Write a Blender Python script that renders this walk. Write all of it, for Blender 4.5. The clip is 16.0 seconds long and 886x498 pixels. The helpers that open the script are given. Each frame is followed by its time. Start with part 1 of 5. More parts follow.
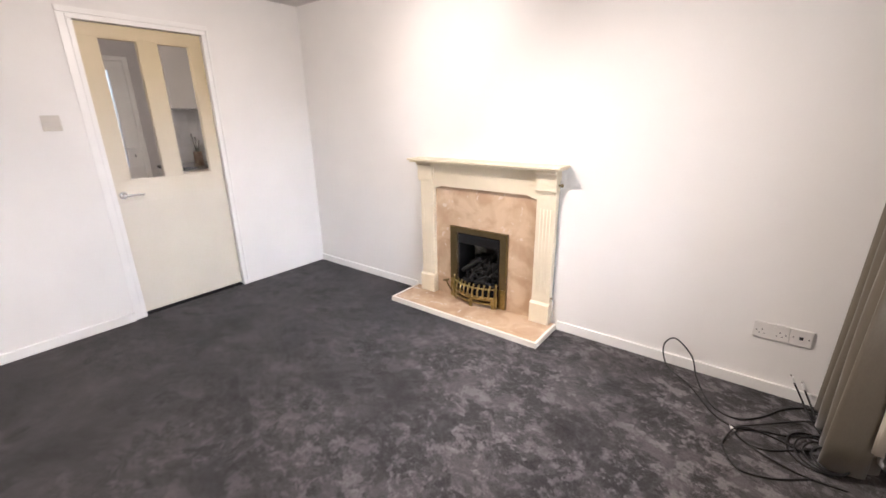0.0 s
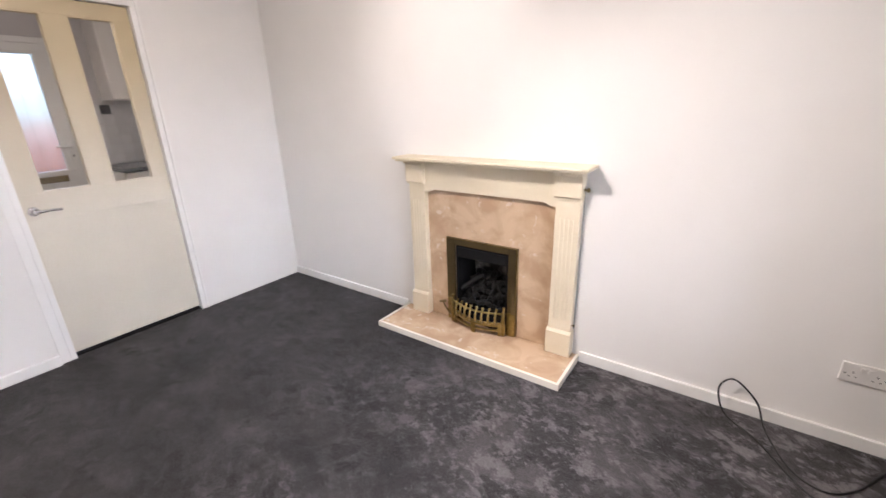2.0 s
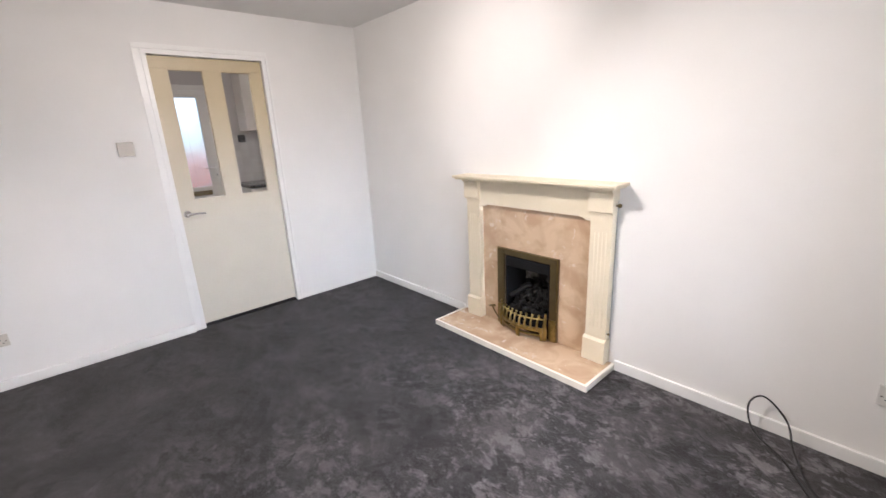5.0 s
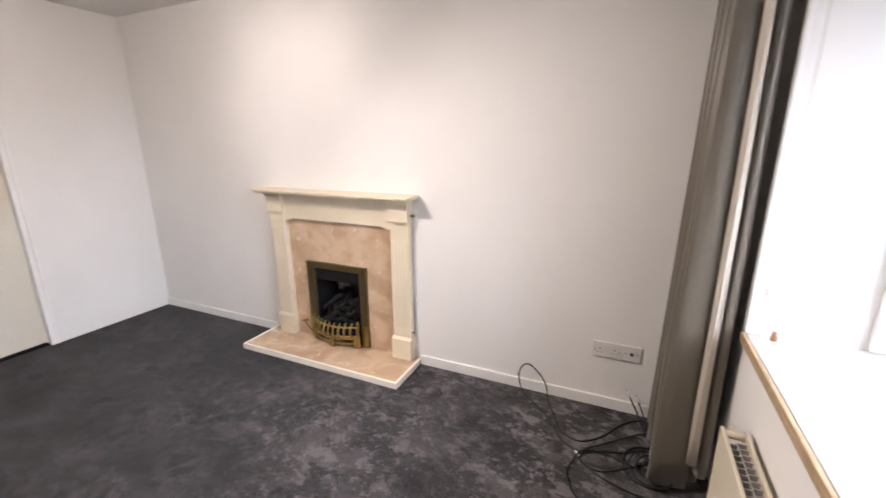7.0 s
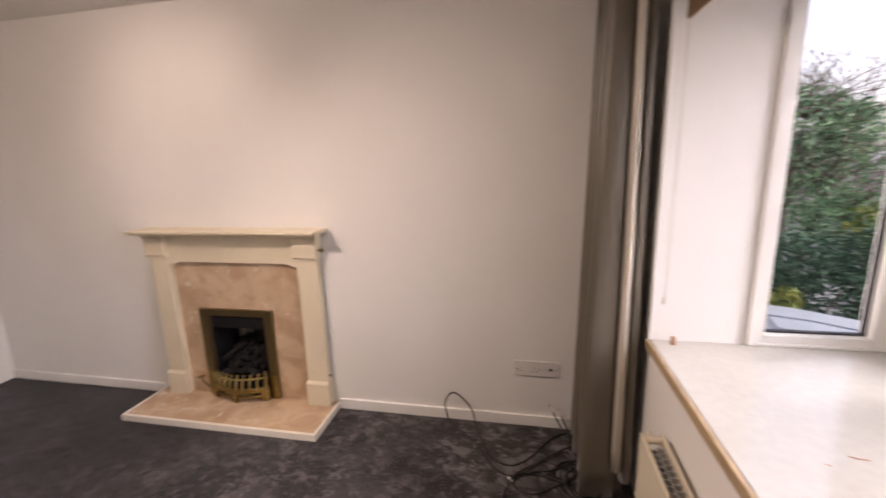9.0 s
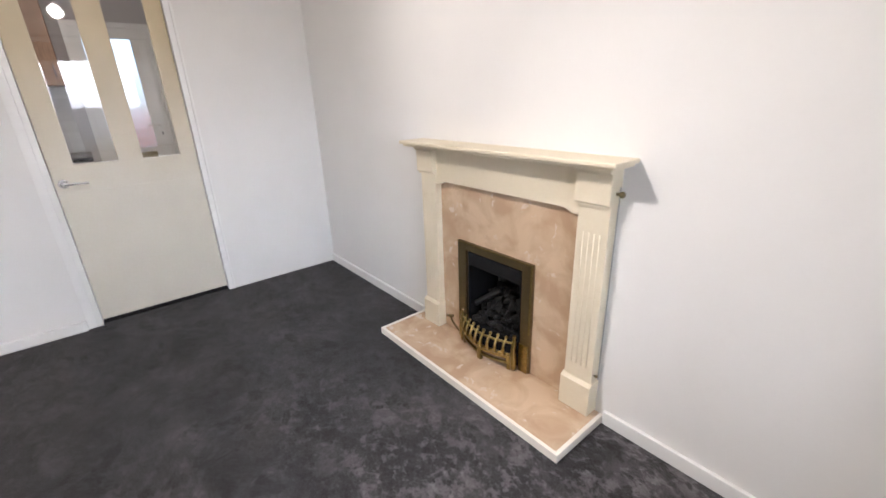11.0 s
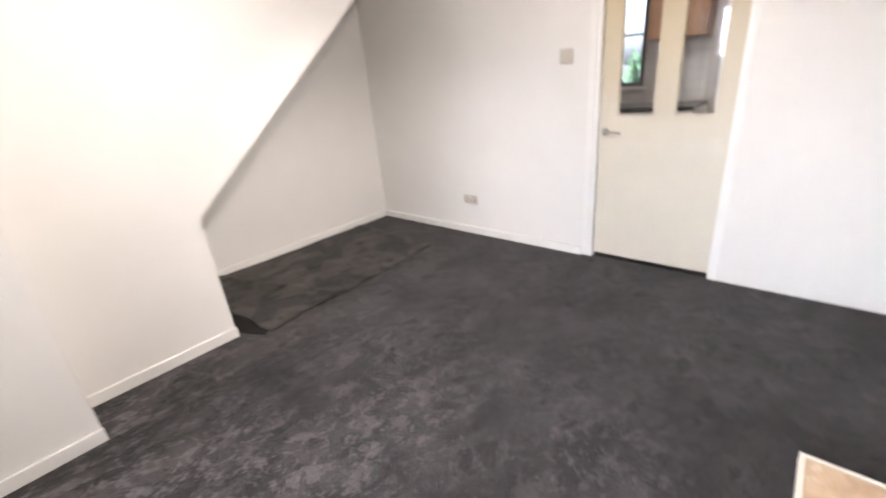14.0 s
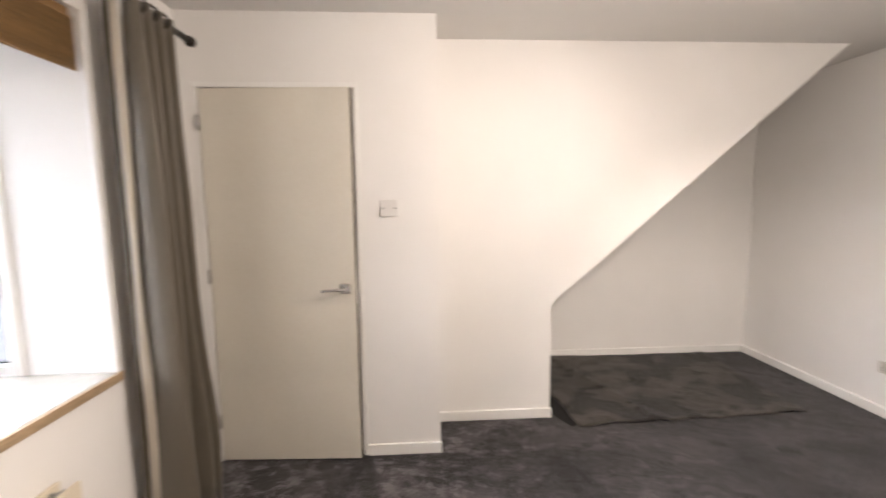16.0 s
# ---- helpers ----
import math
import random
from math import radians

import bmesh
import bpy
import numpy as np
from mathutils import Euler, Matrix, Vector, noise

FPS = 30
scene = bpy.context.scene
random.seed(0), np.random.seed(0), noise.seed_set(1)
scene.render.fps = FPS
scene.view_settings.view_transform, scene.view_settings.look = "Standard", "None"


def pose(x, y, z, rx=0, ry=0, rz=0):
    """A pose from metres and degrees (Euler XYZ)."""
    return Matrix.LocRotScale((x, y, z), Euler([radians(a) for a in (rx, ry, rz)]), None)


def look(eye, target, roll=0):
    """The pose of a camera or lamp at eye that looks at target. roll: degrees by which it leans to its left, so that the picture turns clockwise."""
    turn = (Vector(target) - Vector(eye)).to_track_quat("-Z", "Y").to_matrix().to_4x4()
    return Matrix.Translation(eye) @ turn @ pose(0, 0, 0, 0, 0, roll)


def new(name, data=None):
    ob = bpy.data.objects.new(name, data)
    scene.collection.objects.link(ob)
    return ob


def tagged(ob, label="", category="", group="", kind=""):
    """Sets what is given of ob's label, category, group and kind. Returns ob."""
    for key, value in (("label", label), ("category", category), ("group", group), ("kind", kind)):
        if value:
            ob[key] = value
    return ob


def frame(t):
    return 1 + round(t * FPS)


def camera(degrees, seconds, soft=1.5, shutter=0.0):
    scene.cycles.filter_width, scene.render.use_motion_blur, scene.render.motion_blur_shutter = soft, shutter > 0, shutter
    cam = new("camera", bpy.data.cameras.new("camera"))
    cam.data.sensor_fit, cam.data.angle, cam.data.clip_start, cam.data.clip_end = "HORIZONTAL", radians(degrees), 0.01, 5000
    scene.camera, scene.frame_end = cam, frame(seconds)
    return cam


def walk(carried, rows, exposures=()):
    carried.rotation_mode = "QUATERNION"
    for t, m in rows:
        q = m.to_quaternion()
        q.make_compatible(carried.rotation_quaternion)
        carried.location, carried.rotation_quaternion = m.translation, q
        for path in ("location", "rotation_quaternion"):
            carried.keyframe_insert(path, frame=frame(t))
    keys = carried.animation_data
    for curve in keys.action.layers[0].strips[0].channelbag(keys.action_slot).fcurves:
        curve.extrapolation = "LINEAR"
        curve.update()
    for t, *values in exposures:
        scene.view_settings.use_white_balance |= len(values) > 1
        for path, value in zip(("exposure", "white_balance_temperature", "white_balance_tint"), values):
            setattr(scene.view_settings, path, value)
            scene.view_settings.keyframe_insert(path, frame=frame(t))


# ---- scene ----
cam = camera(93.9, 16.0, shutter=0.5)
PATH = [
    (0, (0.263, 0.089, 1.42), (-0.901, 1.596, 0.808), -0.9),
    (0.5, (0.203, 0.27, 1.408), (-0.945, 1.797, 0.818), -1.5),
    (1, (0.097, 0.39, 1.423), (-1.096, 1.863, 0.787), -2.3),
    (1.5, (-0.09, 0.476, 1.428), (-1.232, 1.999, 0.814), -0.9),
    (2, (-0.126, 0.494, 1.426), (-1.223, 2.029, 0.761), -1.7),
    (2.5, (-0.098, 0.49, 1.422), (-0.93, 2.207, 0.824), 0.2),
    (3, (-0.019, 0.492, 1.418), (-1.102, 2.118, 0.993), -2.6),
    (3.5, (0.096, 0.476, 1.425), (-1.414, 1.684, 0.915), -3.7),
    (6, (0.375, 0.382, 1.435), (-0.866, 1.829, 0.829), 0.1),
    (6.5, (0.423, 0.388, 1.451), (-0.568, 2.04, 0.912), 0.1),
    (7, (0.459, 0.407, 1.447), (-0.335, 2.169, 0.93), -0.3),
    (7.5, (0.473, 0.435, 1.446), (-0.037, 2.302, 0.939), 0.1),
    (8, (0.463, 0.438, 1.46), (0.302, 2.38, 1.012), 0.3),
    (8.5, (0.471, 0.455, 1.457), (0.32, 2.405, 1.039), -0.9),
    (9, (0.415, 0.468, 1.465), (0.024, 2.386, 1.053), -1.7),
    (9.5, (0.314, 0.55, 1.459), (-0.524, 2.315, 1.028), -2.5),
    (10, (0.245, 0.71, 1.439), (-0.982, 2.22, 0.976), -2.6),
    (12.5, (-0.471, 1.893, 1.237), (-2.017, 2.436, 0.091), -5.5),
    (13, (-0.522, 1.988, 1.249), (-2.194, 1.906, 0.156), -9.1),
    (13.5, (-0.521, 2.023, 1.34), (-2.062, 1.224, 0.346), -8.9),
    (14, (-0.407, 2.116, 1.338), (-1.76, 0.849, 0.586), -5.5),
    (14.5, (-0.303, 2.149, 1.405), (-1.557, 0.65, 0.977), -2.1),
    (15, (-0.319, 2.185, 1.427), (-1.335, 0.48, 1.181), -0.8),
    (15.5, (-0.308, 2.176, 1.422), (-0.924, 0.288, 1.184), -0.6),
    (16, (-0.291, 2.195, 1.415), (-0.401, 0.211, 1.186), -0.6),
]
EXPOSURES = [(0, 3.17, 5500, 16), (0.5, 3.1, 5480, 16), (1.0, 2.97, 5450, 16), (2.5, 2.95, 5400, 16), (3.5, 2.92, 5250, 13), (6.0, 3.0, 5400, 14), (6.6, 2.92, 5500, 15), (7.5, 2.52, 5700, 20), (8.0, 2.28, 6150, 25), (9.0, 2.15, 6300, 25), (9.6, 2.38, 5750, 18), (10.0, 2.62, 5200, 11), (12.5, 2.85, 5450, 14), (13, 3.12, 5450, 13), (13.5, 3.42, 5450, 14), (14, 3.34, 5450, 13), (15, 3.14, 5450, 11), (16, 3.1, 5750, 14)]
walk(cam, [(t, look(eye, target, roll)) for t, eye, target, roll in PATH], EXPOSURES)


# ---- world, sun, lamps ----
world = bpy.data.worlds.new("overcast_sky")
scene.world = world
world.use_nodes = True
wn, wl = world.node_tree.nodes, world.node_tree.links
sky = wn.new("ShaderNodeTexSky")
sky.sky_type, sky.sun_disc = "NISHITA", False
sky.sun_elevation, sky.sun_rotation = radians(25), radians(96)
sky.dust_density, sky.ozone_density = 4.0, 1.0
pale = wn.new("ShaderNodeHueSaturation")
pale.inputs["Saturation"].default_value = 0.35
wl.new(sky.outputs[0], pale.inputs["Color"])
wl.new(pale.outputs[0], wn["Background"].inputs["Color"])
wn["Background"].inputs["Strength"].default_value = 0.09


def lamp(name, kind, m, energy, colour, **more):
    data = bpy.data.lights.new(name, kind)
    data.energy, data.color = energy, colour
    for key, value in more.items():
        if key == "size":
            data.shadow_soft_size = value
        elif key == "cone":
            data.spot_size = radians(value)
        elif key == "blend":
            data.spot_blend = value
        elif key == "angle":
            data.angle = radians(value)
    ob = new(name, data)
    ob.matrix_world = m
    return ob


WARM = (1.0, 0.81, 0.61)
LAMP = Vector((-1.42, 1.27, 2.21))
lamp("sun", "SUN", look((6, -0.6, 2.8), (0, 0, 0)), 0.85, (1.0, 0.97, 0.94), angle=60)
lamp("spot_bulb_fire", "SPOT", look(LAMP, (-1.53, 2.6, 1.60)), 4.2, WARM, size=0.03, cone=70, blend=1.0)
lamp("spot_bulb_stairs", "SPOT", look((-1.75, 1.33, 2.12), (-2.55, -0.65, 0.0)), 15.0, WARM, size=0.03, cone=74, blend=1.0)
# two added fill lamps near the bar lift the hall side and the walls
lamp("room_fill_spot", "SPOT", look((-1.54, 1.26, 2.12), (0.1, 0.2, 0.5)), 9.5, WARM, size=0.04, cone=150, blend=0.9)
lamp("fill_glow", "POINT", pose(-1.58, 1.24, 2.08), 4.6, WARM, size=0.05)
# added fill for the bay end of the room; the bar has no such head
lamp("window_fill_spot", "SPOT", look((-1.28, 1.25, 2.12), (0.80, 2.50, 0.00)), 15.5, WARM, size=0.03, cone=106, blend=1.0)
lamp("kitchen_bulb", "POINT", pose(-4.0, 1.20, 2.31), 2.6, WARM, size=0.02)

# ---- materials ----


def material(name, base, rough=0.6, metal=0.0, vary=0.12, scale=6.0, fine=180.0, bump=0.15, spec=0.5, dark=None, stops=(0.35, 0.7), coat=0.0, sheen=0.0, random_tone=0.0, stretch=None):
    """A surface with variation at two scales: broad tone changes and a fine grain that also gives relief."""
    mat = bpy.data.materials.new(name)
    mat.use_nodes = True
    n, l = mat.node_tree.nodes, mat.node_tree.links
    p = n["Principled BSDF"]
    p.inputs["Roughness"].default_value, p.inputs["Metallic"].default_value = rough, metal
    p.inputs["Specular IOR Level"].default_value = spec
    p.inputs["Coat Weight"].default_value = coat
    p.inputs["Sheen Weight"].default_value = sheen
    at = n.new("ShaderNodeTexCoord")
    where = at.outputs["Object"]
    if stretch:
        warp = n.new("ShaderNodeMapping")
        warp.inputs["Scale"].default_value = stretch
        l.new(where, warp.inputs["Vector"])
        where = warp.outputs[0]
    big, small = n.new("ShaderNodeTexNoise"), n.new("ShaderNodeTexNoise")
    big.inputs["Scale"].default_value, big.inputs["Detail"].default_value = scale, 5
    small.inputs["Scale"].default_value, small.inputs["Detail"].default_value = fine, 3
    for t in (big, small):
        l.new(where, t.inputs["Vector"])
    ramp = n.new("ShaderNodeValToRGB")
    low = dark or tuple(c * (1 - vary) for c in base)
    ramp.color_ramp.elements[0].color, ramp.color_ramp.elements[0].position = (*low, 1), stops[0]
    ramp.color_ramp.elements[1].color, ramp.color_ramp.elements[1].position = (*base, 1), stops[1]
    l.new(big.outputs[0], ramp.inputs[0])
    grain = n.new("ShaderNodeMix")
    grain.data_type, grain.blend_type = "RGBA", "OVERLAY"
    grain.inputs["Factor"].default_value = min(1.0, vary * 1.5)
    l.new(ramp.outputs[0], grain.inputs["A"])
    l.new(small.outputs["Fac"], grain.inputs["B"])
    colour = grain.outputs["Result"]
    if random_tone:
        info, hsv, span = n.new("ShaderNodeObjectInfo"), n.new("ShaderNodeHueSaturation"), n.new("ShaderNodeMapRange")
        span.inputs["To Min"].default_value, span.inputs["To Max"].default_value = 1 - random_tone, 1 + random_tone
        l.new(info.outputs["Random"], span.inputs["Value"])
        l.new(span.outputs[0], hsv.inputs["Value"])
        l.new(colour, hsv.inputs["Color"])
        colour = hsv.outputs[0]
    l.new(colour, p.inputs["Base Color"])
    if bump:
        b = n.new("ShaderNodeBump")
        b.inputs["Strength"].default_value, b.inputs["Distance"].default_value = bump, 0.004
        l.new(small.outputs["Fac"], b.inputs["Height"])
        l.new(b.outputs[0], p.inputs["Normal"])
    return mat


def carpet_material(name, light, deep, seed, worn=True):
    """Plush pile: a dark even nap, hard-edged brushed-up patches made paler towards the bay for its light, scuffs and a
    fine tuft grain.
    """
    mat = bpy.data.materials.new(name)
    mat.use_nodes = True
    n, l = mat.node_tree.nodes, mat.node_tree.links
    p = n["Principled BSDF"]
    p.inputs["Roughness"].default_value, p.inputs["Specular IOR Level"].default_value = 0.95, 0.1
    p.inputs["Sheen Weight"].default_value, p.inputs["Sheen Roughness"].default_value = 0.12, 0.4
    at, shift = n.new("ShaderNodeTexCoord"), n.new("ShaderNodeMapping")
    shift.inputs["Location"].default_value = (seed, seed * 2, 0)
    shift.inputs["Rotation"].default_value = (0, 0, 0.6)
    shift.inputs["Scale"].default_value = (1.0, 1.25, 1.0)
    l.new(at.outputs["Object"], shift.inputs["Vector"])

    def cloud(scale, detail, distort, rough=0.6):
        t = n.new("ShaderNodeTexNoise")
        t.inputs["Scale"].default_value, t.inputs["Detail"].default_value = scale, detail
        t.inputs["Distortion"].default_value, t.inputs["Roughness"].default_value = distort, rough
        l.new(shift.outputs[0], t.inputs["Vector"])
        return t.outputs["Fac"]

    def span(value, lo, hi, to_lo=0.0, to_hi=1.0):
        r = n.new("ShaderNodeMapRange")
        r.inputs["From Min"].default_value, r.inputs["From Max"].default_value = lo, hi
        r.inputs["To Min"].default_value, r.inputs["To Max"].default_value = to_lo, to_hi
        l.new(value, r.inputs["Value"])
        return r.outputs[0]

    def times(a, b):
        k = n.new("ShaderNodeMath")
        k.operation = "MULTIPLY"
        for socket, value in zip(k.inputs, (a, b)):
            if isinstance(value, float):
                socket.default_value = value
            else:
                l.new(value, socket)
        return k.outputs[0]

    def over(tone, colour, mask):
        k = n.new("ShaderNodeMix")
        k.data_type = "RGBA"
        l.new(mask, k.inputs["Factor"])
        l.new(tone, k.inputs["A"])
        k.inputs["B"].default_value = (*colour, 1)
        return k.outputs["Result"]

    base = n.new("ShaderNodeValToRGB")
    base.color_ramp.elements[0].color, base.color_ramp.elements[0].position = (*deep, 1), 0.38
    base.color_ramp.elements[1].color, base.color_ramp.elements[1].position = (*(c * 1.9 for c in deep), 1), 0.66
    l.new(cloud(2.6, 8, 0.2, 0.62), base.inputs[0])
    tone = base.outputs[0]
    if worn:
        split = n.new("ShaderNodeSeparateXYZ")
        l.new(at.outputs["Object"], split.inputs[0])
        # patches grow paler with x: the bay window's light put into the pile colour
        bay_light = span(split.outputs["X"], -1.9, 0.1, 0.14, 1.2)
        lit_rub = times(span(cloud(1.3, 4, 0.1, 0.55), 0.36, 0.53), bay_light)
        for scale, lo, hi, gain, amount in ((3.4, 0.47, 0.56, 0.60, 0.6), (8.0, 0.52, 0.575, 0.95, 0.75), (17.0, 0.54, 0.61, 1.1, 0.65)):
            tone = over(tone, tuple(c * gain for c in light), times(times(span(cloud(scale, 11, 0.15, 0.72), lo, hi), lit_rub), amount))
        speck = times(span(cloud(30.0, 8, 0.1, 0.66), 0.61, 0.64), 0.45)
        tone = over(tone, light, times(speck, bay_light))
    else:
        for scale, lo, hi, gain, amount in ((1.9, 0.49, 0.505, 0.62, 0.8), (3.2, 0.53, 0.545, 0.85, 0.6)):
            tone = over(tone, tuple(c * gain for c in light), times(span(cloud(scale, 5, 0.5, 0.5), lo, hi), amount))
    tone = over(tone, tuple(c * 0.9 for c in deep), times(span(cloud(5.2, 9, 0.3, 0.64), 0.585, 0.61), 0.75))
    tuft = cloud(75.0, 7, 0.0, 0.8)
    grain = n.new("ShaderNodeMix")
    grain.data_type, grain.blend_type = "RGBA", "OVERLAY"
    grain.inputs["Factor"].default_value = 0.7
    l.new(tone, grain.inputs["A"])
    l.new(tuft, grain.inputs["B"])
    l.new(grain.outputs["Result"], p.inputs["Base Color"])
    add = n.new("ShaderNodeMath")
    add.operation = "MULTIPLY_ADD"
    add.inputs[1].default_value = 2.5
    l.new(cloud(6.5, 9, 0.25, 0.62), add.inputs[0])
    l.new(tuft, add.inputs[2])
    b = n.new("ShaderNodeBump")
    b.inputs["Strength"].default_value, b.inputs["Distance"].default_value = 0.8, 0.010
    l.new(add.outputs[0], b.inputs["Height"])
    l.new(b.outputs[0], p.inputs["Normal"])
    return mat


def marble_material(name):
    mat = bpy.data.materials.new(name)
    mat.use_nodes = True
    n, l = mat.node_tree.nodes, mat.node_tree.links
    p = n["Principled BSDF"]
    p.inputs["Roughness"].default_value = 0.13
    at = n.new("ShaderNodeTexCoord")
    cloud, vein, pick = n.new("ShaderNodeTexNoise"), n.new("ShaderNodeTexNoise"), n.new("ShaderNodeTexNoise")
    for t, s, d, w in ((cloud, 7.0, 10, 0.6), (vein, 12.0, 10, 1.0), (pick, 14.0, 4, 0.4)):
        t.inputs["Scale"].default_value, t.inputs["Detail"].default_value, t.inputs["Distortion"].default_value = s, d, w
        l.new(at.outputs["Object"], t.inputs["Vector"])
    tone = n.new("ShaderNodeValToRGB")
    tone.color_ramp.elements[0].color, tone.color_ramp.elements[0].position = (0.49, 0.345, 0.222, 1), 0.39
    tone.color_ramp.elements[1].color, tone.color_ramp.elements[1].position = (0.625, 0.472, 0.318, 1), 0.61
    l.new(cloud.outputs["Fac"], tone.inputs[0])
    line = n.new("ShaderNodeValToRGB")
    line.color_ramp.elements[0].position, line.color_ramp.elements[1].position = 0.57, 0.61
    l.new(vein.outputs["Fac"], line.inputs[0])
    spots = n.new("ShaderNodeValToRGB")
    spots.color_ramp.elements[0].position, spots.color_ramp.elements[1].position = 0.52, 0.64
    l.new(pick.outputs["Fac"], spots.inputs[0])
    both = n.new("ShaderNodeMath")
    both.operation = "MULTIPLY"
    l.new(line.outputs[0], both.inputs[0])
    l.new(spots.outputs[0], both.inputs[1])
    mix = n.new("ShaderNodeMix")
    mix.data_type = "RGBA"
    l.new(both.outputs[0], mix.inputs["Factor"])
    l.new(tone.outputs[0], mix.inputs["A"])
    mix.inputs["B"].default_value = (0.68, 0.57, 0.45, 1)
    l.new(mix.outputs["Result"], p.inputs["Base Color"])
    return mat


def glass_material(name, rough=0.0, tint=(1, 1, 1), ior=1.45):
    mat = bpy.data.materials.new(name)
    mat.use_nodes = True
    p = mat.node_tree.nodes["Principled BSDF"]
    p.inputs["Base Color"].default_value = (*tint, 1)
    p.inputs["Transmission Weight"].default_value, p.inputs["Roughness"].default_value, p.inputs["IOR"].default_value = 1.0, rough, ior
    return mat


WALL = material("wall_paint", (0.83, 0.815, 0.79), 0.62, vary=0.035, scale=2.2, fine=90, bump=0.06, spec=0.35)
CEIL = material("ceiling_paint", (0.74, 0.725, 0.70), 0.9, vary=0.03, scale=2.0, fine=120, bump=0.10, spec=0.2)
GLOSS = material("white_gloss_paint", (0.87, 0.86, 0.835), 0.32, vary=0.05, scale=5, fine=60, bump=0.03)
DOOR = material("cream_door_paint", (0.72, 0.68, 0.59), 0.42, vary=0.06, scale=3, fine=70, bump=0.05)


def graded_door_material(name, low, high, z0, z1):
    """Gloss paint that blends from the low to the high colour between heights z0 and z1."""
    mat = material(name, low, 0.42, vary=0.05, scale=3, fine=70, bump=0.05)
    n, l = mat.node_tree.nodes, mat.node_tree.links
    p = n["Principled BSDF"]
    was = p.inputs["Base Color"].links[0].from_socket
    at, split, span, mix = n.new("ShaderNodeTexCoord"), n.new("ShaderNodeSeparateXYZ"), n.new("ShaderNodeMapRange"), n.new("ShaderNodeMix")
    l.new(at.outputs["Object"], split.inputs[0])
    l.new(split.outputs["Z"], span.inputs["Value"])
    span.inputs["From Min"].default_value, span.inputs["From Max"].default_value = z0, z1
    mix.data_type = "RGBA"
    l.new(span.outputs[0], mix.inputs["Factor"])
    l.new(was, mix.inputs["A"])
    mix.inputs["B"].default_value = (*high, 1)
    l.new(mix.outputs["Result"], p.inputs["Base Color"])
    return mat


GRADED = graded_door_material("graded_cream_door_paint", (0.70, 0.655, 0.555), (0.545, 0.455, 0.285), 0.85, 1.75)
SHADE_EDGE = material("shaded_door_edge", (0.16, 0.135, 0.10), 0.8, vary=0.3, scale=12, fine=90)
CREAM = material("cream_surround_paint", (0.76, 0.675, 0.505), 0.48, vary=0.05, scale=6, fine=90, bump=0.05)
MARBLE = marble_material("pink_beige_marble")
BRASS = material("aged_brass", (0.43, 0.33, 0.125), 0.28, metal=1.0, vary=0.35, scale=14, fine=120, bump=0.08)
BRASSDULL = material("dull_brass", (0.27, 0.21, 0.105), 0.42, metal=1.0, vary=0.10, scale=10, fine=120, bump=0.05)
BLACK = material("black_iron", (0.008, 0.008, 0.009), 0.7, spec=0.25, vary=0.3, scale=12, fine=160, bump=0.15)
SOOT = material("sooty_fireback", (0.42, 0.40, 0.37), 0.8, vary=0.7, scale=5, stops=(0.48, 0.62), fine=70, bump=0.2, dark=(0.012, 0.012, 0.012))
COAL = material("fake_coal", (0.014, 0.013, 0.012), 0.62, vary=0.6, scale=18, fine=120, bump=0.8, random_tone=0.6)
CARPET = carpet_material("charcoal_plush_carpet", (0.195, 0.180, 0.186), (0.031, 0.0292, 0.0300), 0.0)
OFFCUT = carpet_material("charcoal_carpet_offcut", (0.105, 0.096, 0.084), (0.024, 0.0225, 0.0215), 3.7, worn=False)
DARKGAP = material("dark_gap", (0.008, 0.0075, 0.007), 0.95, vary=0.4)
CHROME = material("brushed_chrome", (0.62, 0.61, 0.60), 0.25, metal=1.0, vary=0.08, scale=20, bump=0.02)
PLASTIC = material("white_switch_plastic", (0.74, 0.72, 0.69), 0.35, vary=0.04, scale=30, bump=0.0)
BEIGEPLATE = material("beige_grey_plate", (0.58, 0.54, 0.475), 0.38, vary=0.06, metal=0.0, scale=20, bump=0.02)
SLOT = material("dark_socket_slot", (0.03, 0.03, 0.03), 0.6)
CABLE = material("black_cable_rubber", (0.012, 0.012, 0.013), 0.42, vary=0.2, scale=40, bump=0.05)
WHITEPLUG = material("white_plug_plastic", (0.75, 0.74, 0.72), 0.4, vary=0.05, bump=0)
CURTAIN = material("taupe_satin_curtain", (0.160, 0.137, 0.100), 0.40, vary=0.14, scale=5, fine=420, bump=0.12, sheen=0.3, stretch=(1, 1, 0.12))
LINING = material("cream_curtain_lining", (0.70, 0.65, 0.56), 0.75, vary=0.10, scale=5, fine=400, bump=0.12, stretch=(1, 1, 0.12))


def let_through(mat, colour, share):
    """Thin cloth: part of the light passes through it."""
    n, l = mat.node_tree.nodes, mat.node_tree.links
    back, mix = n.new("ShaderNodeBsdfTranslucent"), n.new("ShaderNodeMixShader")
    back.inputs["Color"].default_value = (*colour, 1)
    mix.inputs[0].default_value = share
    l.new(n["Principled BSDF"].outputs[0], mix.inputs[1])
    l.new(back.outputs[0], mix.inputs[2])
    l.new(mix.outputs[0], n["Material Output"].inputs["Surface"])


